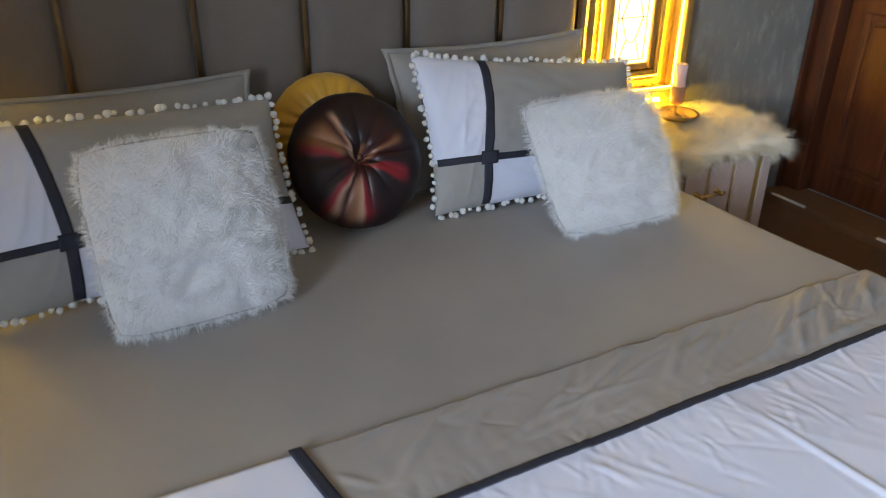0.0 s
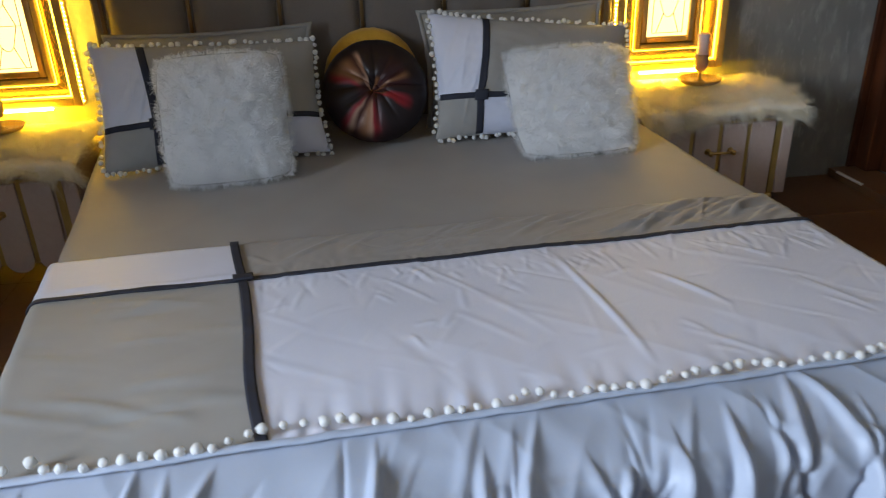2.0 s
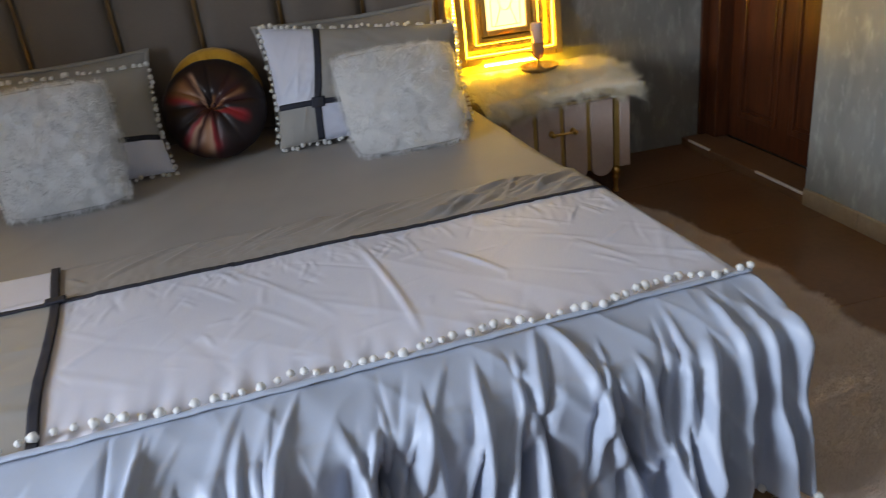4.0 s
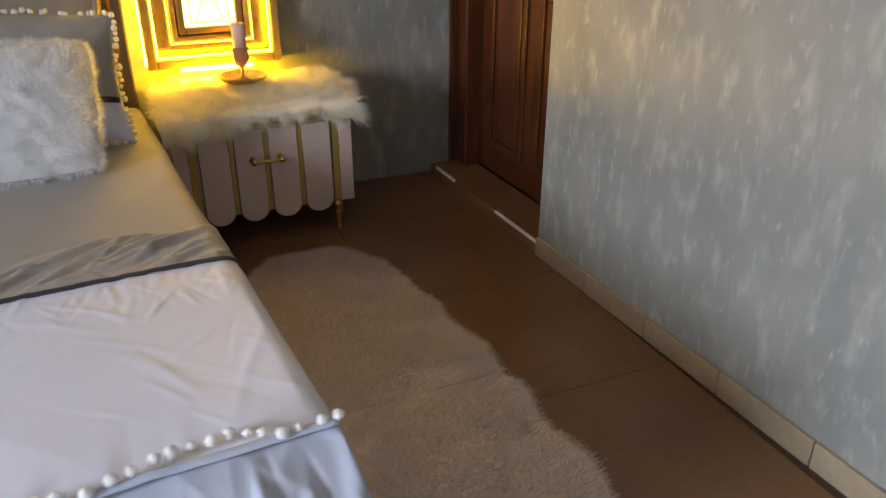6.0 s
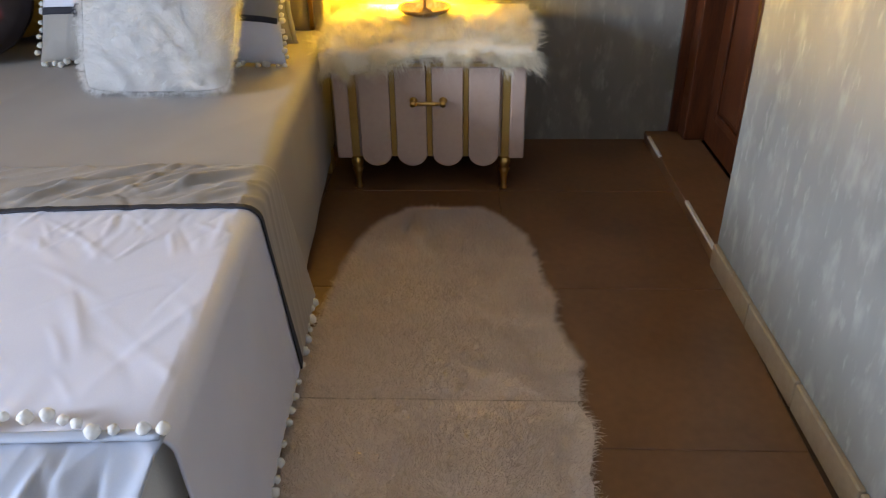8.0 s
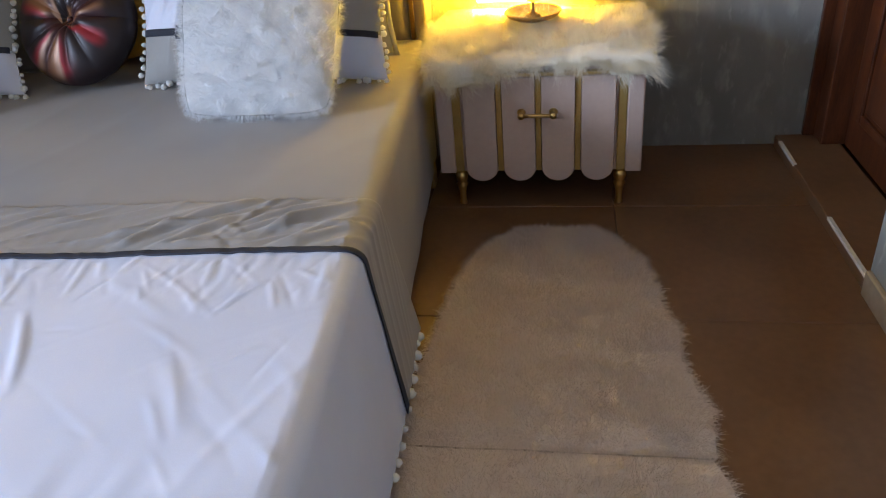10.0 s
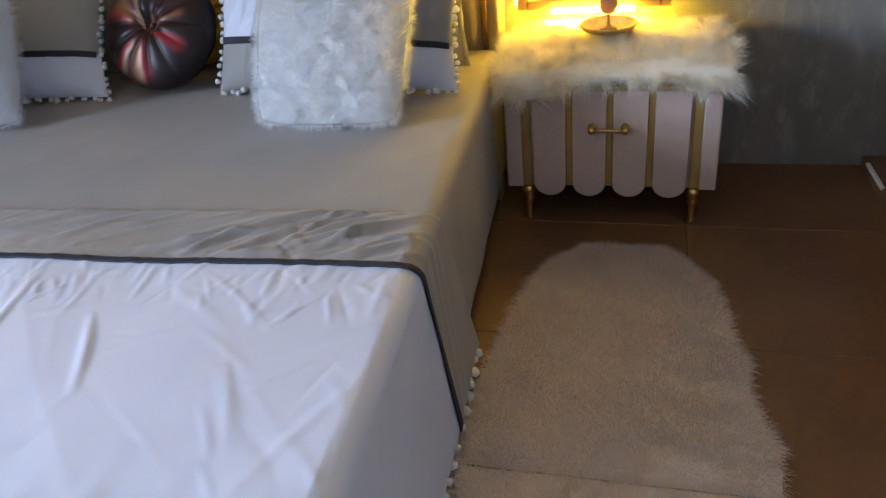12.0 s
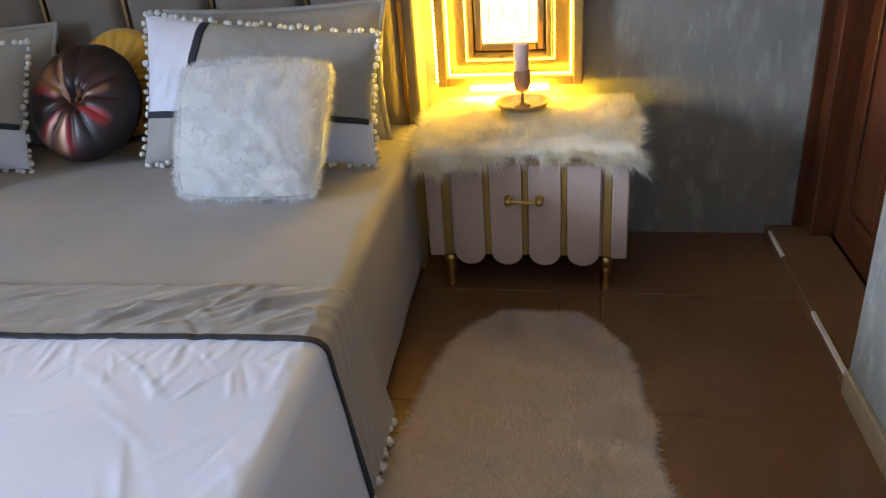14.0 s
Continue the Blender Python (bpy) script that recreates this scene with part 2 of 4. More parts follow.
def part(name, bm, mat, parent=None, label="", smooth=False):
    me = bpy.data.meshes.new(name)
    bm.to_mesh(me)
    bm.free()
    me.materials.append(mat)
    if smooth:
        me.shade_smooth()
    return hang(name, me, parent, label)


def thing(name, m, label, category, group="", kind=""):
    ob = new(name)
    ob.empty_display_size = 0.1
    ob.matrix_basis = m
    return tagged(ob, label, category, group, kind)


def box(lo, hi, bevel=0.0, seg=2, bm=None):
    """A box between two corners, its edges rounded."""
    own = bm is None
    b = bmesh.new()
    bmesh.ops.create_cube(b, size=1)
    lo, hi = Vector(lo), Vector(hi)
    for v in b.verts:
        v.co = Vector([lo[i] + (v.co[i] + 0.5) * (hi[i] - lo[i]) for i in range(3)])
    if bevel:
        bmesh.ops.bevel(b, geom=list(b.edges), offset=bevel, segments=seg, profile=0.5, affect="EDGES")
    if own:
        return b
    me = bpy.data.meshes.new("tmp")
    b.to_mesh(me)
    b.free()
    bm.from_mesh(me)
    bpy.data.meshes.remove(me)
    return bm


def lathe(profile, seg=32):
    """A turned shape from (radius, height) pairs."""
    verts, faces = [], []
    for r, z in profile:
        for k in range(seg):
            a = 2 * math.pi * k / seg
            verts.append((r * math.cos(a), r * math.sin(a), z))
    for i in range(len(profile) - 1):
        for k in range(seg):
            k2 = (k + 1) % seg
            faces.append((i * seg + k, i * seg + k2, (i + 1) * seg + k2, (i + 1) * seg + k))
    return verts, faces


def grid(fn, u0, u1, v0, v1, nu, nv):
    """A sheet of quads over fn(u, v)."""
    verts = [fn(u0 + (u1 - u0) * i / nu, v0 + (v1 - v0) * j / nv) for j in range(nv + 1) for i in range(nu + 1)]
    faces = [(j * (nu + 1) + i, j * (nu + 1) + i + 1, (j + 1) * (nu + 1) + i + 1, (j + 1) * (nu + 1) + i) for j in range(nv) for i in range(nu)]
    return verts, faces


def thicken(ob, t):
    s = ob.modifiers.new("thickness", "SOLIDIFY")
    s.thickness, s.offset = t, -1
    return ob


def n3(x, y, z=0.0):
    return noise.noise((x, y, z))


def ridge(x, y, angle, along, across, seed):
    """Sharp creases that run at an angle (degrees) in the plane."""
    c, s = math.cos(radians(angle)), math.sin(radians(angle))
    p, q = x * c + y * s, -x * s + y * c
    q += 0.03 * n3(p * 3, q * 3, seed + 9)
    w = 1 - abs(n3(p * along, q * across, seed))
    return w ** 5


rng = np.random.default_rng(7)


def strands(points, normals, length, width, lean, clump, droop=0.0, freq=40.0):
    """Verts and faces of fine bent blades standing on a surface; lean: how far they lie over, clump: how far tufts share a way."""
    p, nrm = np.asarray(points, float), np.asarray(normals, float)
    k = len(p)
    # tufts: a smooth random field with no run of its own
    waves = rng.normal(size=(3, 7, 3))
    waves *= (freq * rng.uniform(0.6, 1.6, (3, 7)) / np.linalg.norm(waves, axis=2))[:, :, None]
    ph = np.stack([np.sin(p @ waves[c].T + rng.uniform(0, 6.28, 7)).sum(1) / 1.9 for c in range(3)], 1)
    way = nrm + lean * rng.normal(size=(k, 3)) + clump * ph
    way[:, 2] -= droop
    way /= np.linalg.norm(way, axis=1)[:, None]
    ln = length * rng.uniform(0.55, 1.15, k)[:, None]
    side = np.cross(way, nrm + 0.45 * rng.normal(size=(k, 3)))
    side /= np.linalg.norm(side, axis=1)[:, None] + 1e-9
    bend = rng.normal(size=(k, 3)) * 0.25 + ph * clump * 0.35
    bend[:, 2] -= 0.25 + droop * 0.6
    w = width * rng.uniform(0.7, 1.3, k)[:, None]
    mid = p + way * ln * 0.55
    tip = p + way * ln + bend * ln * 0.45
    verts = np.stack([p - side * w, p + side * w, mid - side * w * 0.7, mid + side * w * 0.7, tip], 1).reshape(-1, 3)
    base = (np.arange(k) * 5)[:, None]
    quads = (base + np.array([0, 1, 3, 2])).tolist()
    tris = (base + np.array([2, 3, 4])).tolist()
    return verts.tolist(), quads + tris


def pom_mesh():
    bm = bmesh.new()
    bmesh.ops.create_icosphere(bm, subdivisions=2, radius=1.0)
    for v in bm.verts:
        v.co *= 1 + 0.34 * n3(v.co.x * 5, v.co.y * 5, v.co.z * 5) + random.uniform(-0.05, 0.05)
    me = bpy.data.meshes.new("pompom")
    bm.to_mesh(me)
    bm.free()
    me.materials.append(M_POM)
    me.shade_smooth()
    return me


POM = pom_mesh()


def poms(places, radius, parent):
    for x, y, z in places:
        ob = new("pompom", POM)
        ob.parent = parent
        r = radius * random.uniform(0.75, 1.2)
        ob.matrix_basis = pose(x, y, z, random.uniform(0, 360), random.uniform(0, 360), 0) @ Matrix.Diagonal((r, r, r, 1))


# ---- the room ----
XW, YS, XE, YN, ZC = -4.30, -4.5, 0.574, 0.425, 2.6
east = pose(XE, 0, 0, 0, 0, 1.5)


def structure(name, bm, mat, label, m=None):
    ob = part(name, bm, mat)
    if m is not None:
        ob.matrix_basis = m
    return tagged(ob, label, name.split("_")[0], kind="structure")


floor = structure("floor", box((XW - 0.2, YS - 0.2, -0.15), (XE + 0.5, YN + 0.2, -0.006)), M_GROUT, "brown ceramic tile floor with thin dark joints")
structure("wall_north", box((XW - 0.2, YN, -0.01), (XE + 0.6, YN + 0.2, ZC)), M_WALL, "grey dabbed plaster wall behind the bed")
wbm = box((XW - 0.2, YS, -0.01), (XW, -3.7, ZC))
for lo, hi in (((XW - 0.2, -2.3, -0.01), (XW, YN, ZC)), ((XW - 0.2, -3.7, -0.01), (XW, -2.3, 0.85)), ((XW - 0.2, -3.7, 2.15), (XW, -2.3, ZC))):
    box(lo, hi, bm=wbm)
structure("wall_west", wbm, M_WALL, "grey dabbed plaster wall with an unseen window")
sbm = box((XW - 0.2, YS - 0.2, -0.01), (-1.25, YS, ZC))
for lo, hi in (((0.15, YS - 0.2, -0.01), (XE + 0.6, YS, ZC)), ((-1.25, YS - 0.2, -0.01), (0.15, YS, 0.85)), ((-1.25, YS - 0.2, 2.15), (0.15, YS, ZC))):
    box(lo, hi, bm=sbm)
structure("wall_south", sbm, M_WALL, "grey dabbed plaster wall with an unseen window")
ebm = box((0, -4.8, -0.01), (0.2, -0.505, ZC))
box((0, -0.505, 2.08), (0.2, 0.44, ZC), bm=ebm)
structure("wall_east", ebm, M_WALL, "grey plaster wall with upright pearly brush dabs", east)
structure("ceiling", box((XW - 0.2, YS - 0.2, ZC), (XE + 0.6, YN + 0.2, ZC + 0.15)), M_CEIL, "off-white painted ceiling")
structure("wall_recess", box((0.24, -0.7, -0.01), (0.32, 0.46, ZC)), M_WALL, "plain wall behind the closed door", east)


def window(name, m):
    win = tagged(new(name), "unseen white framed window that lets the daylight in", "window", kind="structure")
    win.matrix_basis = m
    fb = bmesh.new()
    for lo, hi in (((-0.03, -0.7, -0.65), (0.03, -0.64, 0.65)), ((-0.03, 0.64, -0.65), (0.03, 0.7, 0.65)), ((-0.03, -0.64, -0.65), (0.03, 0.64, -0.59)),
                   ((-0.03, -0.64, 0.59), (0.03, 0.64, 0.65)), ((-0.025, -0.025, -0.59), (0.025, 0.025, 0.59))):
        box(lo, hi, 0.006, bm=fb)
    part("window_frame", fb, M_CHALK, win)
    for y0, y1 in ((-0.64, -0.025), (0.025, 0.64)):
        pane = part("pane", box((-0.004, y0, -0.59), (0.004, y1, 0.59)), M_GLASS, win)
        pane.visible_shadow = False
    part("window_sill", box((0.05, -0.72, -0.69), (0.16, 0.72, -0.65), 0.006), M_CHALK, win)


window("window_1", pose(XW - 0.1, -3.0, 1.5))
# unseen window, added to house the south fill lamp
window("added_window_2", pose(-0.55, YS - 0.1, 1.5, 0, 0, 90))

# door recess in the east wall: raised threshold, jambs, closed door
thr = tagged(new("threshold"), "raised brown tiled door threshold with chipped white edging", "threshold", kind="structure")
thr.matrix_basis = east
part("slab", box((-0.002, -0.503, -0.006), (0.19, 0.412, 0.040), 0.003), M_TILE, thr)
part("edging", box((-0.006, -0.500, 0.034), (0.006, -0.19, 0.0445), 0.0015), M_CHALK, thr, "worn white edge strip")
part("edging", box((-0.006, 0.165, 0.034), (0.006, 0.350, 0.0445), 0.0015), M_CHALK, thr, "worn white edge strip")
door = tagged(new("door_1"), "closed dark mahogany door with raised panels", "door", kind="structure")
door.matrix_basis = east
leaf = part("door_leaf", box((0.195, -0.50, 0.044), (0.235, 0.31, 2.04), 0.003), M_DOOR, door)
for y0, y1 in ((-0.42, -0.14), (-0.05, 0.23)):
    for z0, z1 in ((0.16, 0.86), (1.0, 1.9)):
        f = bmesh.new()
        box((0.184, y0, z0), (0.196, y0 + 0.03, z1), 0.004, bm=f)
        box((0.184, y1 - 0.03, z0), (0.196, y1, z1), 0.004, bm=f)
        box((0.184, y0 + 0.03, z0), (0.196, y1 - 0.03, z0 + 0.03), 0.004, bm=f)
        box((0.184, y0 + 0.03, z1 - 0.03), (0.196, y1 - 0.03, z1), 0.004, bm=f)
        part("moulding", f, M_DOOR, leaf)
        part("panel", box((0.188, y0 + 0.045, z0 + 0.045), (0.197, y1 - 0.045, z1 - 0.045), 0.006), M_DOOR, leaf)
jb = box((0.085, 0.395, 0.042), (0.236, 0.415, 2.075), 0.003)
box((0.12, 0.312, 0.042), (0.236, 0.395, 2.075), 0.004, bm=jb)
box((0.13, -0.50, 2.043), (0.238, 0.312, 2.078), 0.004, bm=jb)
part("door_frame", jb, M_DOOR, door)

# ---- bed ----
ZT = 0.476


def xl(y):
    return max(-2.6395 - 0.15 * y, -2.655)


def xr(y):
    return -0.605 - 0.070 * y


HB = -1.63
bed = thing("bed", pose(HB, -0.8, 0), "upholstered double bed with a channelled taupe headboard and gold strips", "bed")
off = Vector((HB, -0.8, 0))


def rel(p):
    return Vector(p) - off


def side_rail(fx, sgn):
    def fn(u, v):
        return rel((fx(u) + sgn * (-0.03 + 0.012 * math.sin(math.pi * v)), u, 0.06 + 0.24 * v))
    return grid(fn, -1.82, 0.24, 0, 1, 24, 6)


for fx, sgn in ((xl, -1), (xr, 1)):
    thicken(hang("side_rail", mesh_of("side_rail", *side_rail(fx, sgn), M_VELVET), bed), 0.03)
part("foot_rail", box(rel((-2.33, -1.84, 0.06)), rel((-0.52, -1.80, 0.30)), 0.012), M_VELVET, bed)
for x in (-2.30, -0.64):
    for y in (-1.76, 0.12):
        part("leg", box(rel((x - 0.03, y - 0.03, 0)), rel((x + 0.03, y + 0.03, 0.08)), 0.006), M_GOLDPAINT, bed)
part("slat_base", box(rel((-2.33, -1.80, 0.20)), rel((-0.66, 0.22, 0.26)), 0.005), M_MATT, bed)
part("headboard_back", box(rel((-2.635, 0.275, 0.02)), rel((-0.625, 0.415, 1.5)), 0.01), M_VELVET, bed)
STRIPS = [-2.595, -2.280, -1.945, -1.633, -1.310, -0.978, -0.668]


def channel(x0, x1):
    def fn(u, v):
        a = 2 * u - 1
        puff = (1 - abs(a) ** 4) ** 0.5
        zz = 0.25 + 1.24 * v
        top = min(1.0, (1 - v) * 40) ** 0.5
        return rel((x0 + (x1 - x0) * u, 0.274 - 0.040 * puff * top - 0.004 * n3(u * 3, zz * 4, x0), zz))
    return grid(fn, 0, 1, 0, 1, 18, 24)


for a, b in zip(STRIPS[:-1], STRIPS[1:]):
    hang("headboard_panel", mesh_of("headboard_panel", *channel(a + 0.013, b - 0.013), M_VELVET), bed, "padded taupe velvet channel")
for x in STRIPS:
    part("metal_strip", box(rel((x - 0.007, 0.262, 0.25)), rel((x + 0.007, 0.276, 1.49)), 0.002), M_SHADEDGOLD, bed, "narrow gold metal strip, its colour darkened for a dark reflection")

mat_t = thing("mattress", pose(HB, -0.8, 0.26), "thick pale mattress under the sheet on the bed base", "mattress")


def matt(u, v):
    y = -1.80 + 2.02 * v
    return Vector((xl(y) + 0.03 + (xr(y) - xl(y) - 0.06) * u, y, 0.26)) - Vector((HB, -0.8, 0.26))


lo_v, lo_f = grid(matt, 0, 1, 0, 1, 8, 8)
mt = hang("ticking", mesh_of("ticking", [v + Vector((0, 0, 0.212)) for v in lo_v], lo_f, M_MATT), mat_t)
thicken(mt, 0.21)


def across(s, y, zt, flare, r=0.03):
    """Place and normal on a cloth laid over the bed; s: metres from its west top edge."""
    x0, x1 = xl(y) + r, xr(y) - r
    w = x1 - x0
    if 0 <= s <= w:
        return Vector((x0 + s, y, zt)), Vector((0, 0, 1))
    d, sg, xe = (s - w, 1, x1) if s > w else (-s, -1, x0)
    a = min(d / r, math.pi / 2)
    p = Vector((xe + sg * r * math.sin(a), y, zt - r * (1 - math.cos(a))))
    nrm = Vector((sg * math.sin(a), 0, math.cos(a)))
    e = d - r * math.pi / 2
    if e > 0:
        p += Vector((sg * flare * e, 0, -e))
    return p, nrm


def width(y):
    return xr(y) - xl(y) - 0.06


sheet = thing("bed_sheet", pose(HB, -0.4, ZT), "smooth taupe sateen sheet drawn tight over the mattress", "sheet")
SO = Vector((HB, -0.4, ZT))
DROP = 0.43


def sheet_fn(u, v):
    y = -1.00 + 1.24 * v
    s = -DROP + (width(y) + 2 * DROP) * u
    p, nrm = across(s, y, ZT, 0.0)
    h = 0.004 * n3(p.x * 2.2, y * 2.2, 3) + 0.0018 * ridge(p.x, y, 70, 1.5, 5, 2)
    if s < 0 or s > width(y):
        h = 0.004 * n3(y * 6, p.z * 3, 5)
    return p + nrm * h - SO


thicken(hang("cloth", mesh_of("cloth", *grid(sheet_fn, 0, 1, 0, 1, 190, 70), M_SHEET), sheet), 0.003)

# patchwork bedspread with a gathered foot frill
spread = thing("bedspread", pose(HB, -1.4, ZT), "white and grey patchwork bedspread with navy ribbons and blue frill", "bedspread")
BO = Vector((HB, -1.4, ZT))
XC, YC, YTOP, YPOM = -2.003, -1.106, -0.906, -1.722
ZS = ZT + 0.009


def crease_set(n, x0, x1, y0, y1, angles, length, w, amp, seed):
    """Random straight creases on a stretch of cloth: place, way, half length, width, height."""
    g = np.random.default_rng(seed)
    a = np.radians(g.choice(angles, n) + g.normal(0, 9, n))
    return np.stack([g.uniform(x0, x1, n), g.uniform(y0, y1, n), np.cos(a), np.sin(a), length * g.uniform(0.5, 1.4, n),
                     w * g.uniform(0.7, 1.6, n), amp * g.uniform(0.3, 1.2, n) * g.choice([1, 1, -0.7], n)], 1)


def crease_h(c, x, y):
    dx, dy = x - c[:, 0], y - c[:, 1]
    p = dx * c[:, 2] + dy * c[:, 3]
    q = -dx * c[:, 3] + dy * c[:, 2] + 0.05 * p * p / c[:, 4]
    along = np.clip(1 - (p / c[:, 4]) ** 2, 0, 1)
    return float(np.sum(c[:, 6] * along * np.exp(-(q / c[:, 5]) ** 2)))


CR_WHITE = np.concatenate([crease_set(46, -2.0, -0.45, -1.72, -1.14, [-52, -40, -70, 48], 0.12, 0.008, 0.0013, 1),
                           crease_set(60, -2.0, -0.45, -1.72, -1.16, [-60, -35, 20, 45, 80], 0.05, 0.0055, 0.0014, 2),
                           crease_set(120, -2.0, -0.45, -1.27, -1.13, [-62, -78, -100, 60], 0.050, 0.0050, 0.0018, 21),
                           crease_set(12, -0.80, -0.50, -1.65, -1.20, [35, -60, -45], 0.09, 0.008, 0.0012, 9),
                           [[-1.215, -1.43, 0.129, -0.992, 0.27, 0.008, 0.0048], [-1.005, -1.40, 0.485, -0.875, 0.12, 0.009, 0.0040]]])
CR_BAND = np.concatenate([np.abs(crease_set(60, -2.0, -0.5, -1.12, -0.91, [22, 28, 36], 0.13, 0.0070, 0.0046, 3)) * [-1, -1, 1, 1, 1, 1, 1],
                          np.abs(crease_set(40, -1.0, -0.5, -1.12, -0.91, [26, 34, 42], 0.12, 0.0068, 0.0070, 4)) * [-1, -1, 1, 1, 1, 1, 1],
                          crease_set(18, -2.0, -0.5, -1.12, -0.91, [-30, 70], 0.05, 0.007, 0.003, 5)])
CR_GREY = crease_set(34, -2.52, -2.02, -1.75, -1.14, [0, 12, -20], 0.12, 0.011, 0.004, 6)


def spread_h(x, y, side):
    XK = xc(y)
    if y > YC and x > XK:
        h = crease_h(CR_BAND, x, y)
        h += 0.0030 * math.exp(-(y - YC) / 0.05) * n3(x * 34, y * 4, 2)
    elif x > XK:
        h = crease_h(CR_WHITE, x, y) + 0.0016 * ridge(x, y, -48, 0.8, 4.0, 11)
        h += 0.0034 * math.exp(-(YC - y) / 0.05) * n3(x * 38, y * 3, 1)
        h += 0.006 * math.exp(-(y - YPOM) / 0.05) * n3(x * 26, y * 4, 6)
    else:
        h = crease_h(CR_GREY, x, y)
    seam = min(1.0, abs(y - YC) / 0.02, abs(x - XK) / 0.03)
    h *= 0.35 + 0.65 * seam * seam * (3 - 2 * seam)
    h += 0.005 * n3(x * 3, y * 3, 15)
    return h * (0.35 if side else 1.0)


def hem(y):
    """Length of the side drop."""
    return 0.452 + 0.006 * math.sin(y * 31) + 0.006 * n3(y * 8, 2, 2)


def spread_fn(sa, sb, ya, yb, lift=0.0):
    """sa, sb give s at a given y; the patch runs between them from ya to yb."""
    def fn(u, v):
        y = ya + (yb - ya) * v
        s0, s1 = sa(y), sb(y)
        s = s0 + (s1 - s0) * u
        # the head edge of the side drop swings towards the pillows
        over = max(0.0, s - width(y), -s)
        p, nrm = across(s, y, ZS, 0.055)
        k = max(0.0, (y - YC) / (YTOP - YC))
        p.y -= max(0.0, (-0.5 - p.x) / 1.5) * (0.074 - 0.012 * max(0.0, (y - YC) / (YTOP - YC)) + 0.012 * max(0.0, (YC - y) / 0.6))
        p.y += over * (0.33 * k + 0.13 * max(0.0, 1 - abs(y - YC) / 0.25) * (1 - k))
        sidefold = 0.006 * n3(y * 7, over * 2, 3) * min(1, over * 8)
        return p + nrm * (spread_h(p.x if over == 0 else p.x, p.y, over > 0) + lift + sidefold) - BO
    return fn


def xc(y):
    return XC + 0.158 * (YC - y)


def sx_at(x):
    return lambda y: x + xc(y) - XC - (xl(y) + 0.03)


left_hem = lambda y: -hem(y)
right_hem = lambda y: width(y) + hem(y)
for nm, sa, sb, ya, yb, nu, nv, mt, lab in (
        ("white_patch", left_hem, sx_at(XC), YTOP, YC, 80, 34, M_WHITECLOTH, "white cotton corner patch"),
        ("taupe_patch", sx_at(XC), right_hem, YTOP, YC, 400, 56, M_SHEET, "creased taupe cotton band"),
        ("grey_patch", left_hem, sx_at(XC), YC, YPOM + 0.002, 90, 70, M_GREYCLOTH, "grey cotton side patch"),
        ("white_patch", sx_at(XC), right_hem, YC, YPOM + 0.002, 400, 130, M_WHITECLOTH, "wrinkled white cotton main patch")):
    thicken(hang(nm, mesh_of(nm, *grid(spread_fn(sa, sb, ya, yb), 0, 1, 0, 1, nu, nv), mt), spread, lab), 0.004)
# ribbon bands
thicken(hang("ribbon", mesh_of("ribbon", *grid(spread_fn(left_hem, right_hem, YC + 0.0078, YC - 0.0078, 0.0055), 0, 1, 0, 1, 340, 4), M_NAVY), spread, "navy ribbon across the bed"), 0.003)


def wav(y):
    return XC + 0.006 * math.sin(y * 9) + 0.004 * n3(y * 5, 1, 1)


thicken(hang("ribbon", mesh_of("ribbon", *grid(spread_fn(lambda y: sx_at(wav(y) - 0.0112)(y), lambda y: sx_at(wav(y) + 0.0112)(y), YTOP + 0.005, YPOM, 0.008),
                                             0, 1, 0, 1, 4, 110), M_NAVY), spread, "navy ribbon along the bed"), 0.003)
thicken(hang("ribbon_knot", mesh_of("ribbon_knot", *grid(spread_fn(sx_at(XC - 0.018), sx_at(XC + 0.030), YC + 0.013, YC - 0.013, 0.012), 0, 1, 0, 1, 8, 4), M_NAVY), spread, "folded navy ribbon crossing"), 0.005)
FX0, FX1 = -2.385, -0.490


def yp(x):
    return YPOM + 0.058 * (x + 0.5)



def frill_folds(n):
    """Folds that spring from the gathers and fan out downwards: top x, slope, start, the two flank widths, height, sway."""
    g = np.random.default_rng(31)
    x0 = FX0 + (FX1 - FX0) * (np.arange(n) + g.uniform(0.1, 0.9, n)) / n
    return np.stack([x0, g.normal(-0.16, 0.20, n), g.uniform(-0.02, 0.16, n), g.uniform(0.6, 1.6, n), g.uniform(0.5, 1.2, n),
                     g.uniform(0.4, 1.3, n) * g.choice([1, 1, -0.7], n), g.uniform(0, 6.28, n)], 1)


FOLDS = frill_folds(84)


def fold_h(x, L):
    q = x - FOLDS[:, 0] - FOLDS[:, 1] * L - 0.008 * np.sin(L * 13 + FOLDS[:, 6])
    k = np.clip((L - FOLDS[:, 2]) / 0.10, 0, 1)
    w = np.where(q < 0, (0.007 + 0.036 * L) * FOLDS[:, 3], (0.005 + 0.016 * L) * FOLDS[:, 4])
    return float(np.sum(FOLDS[:, 5] * k * k * (3 - 2 * k) * np.exp(-(q / w) ** 2)))


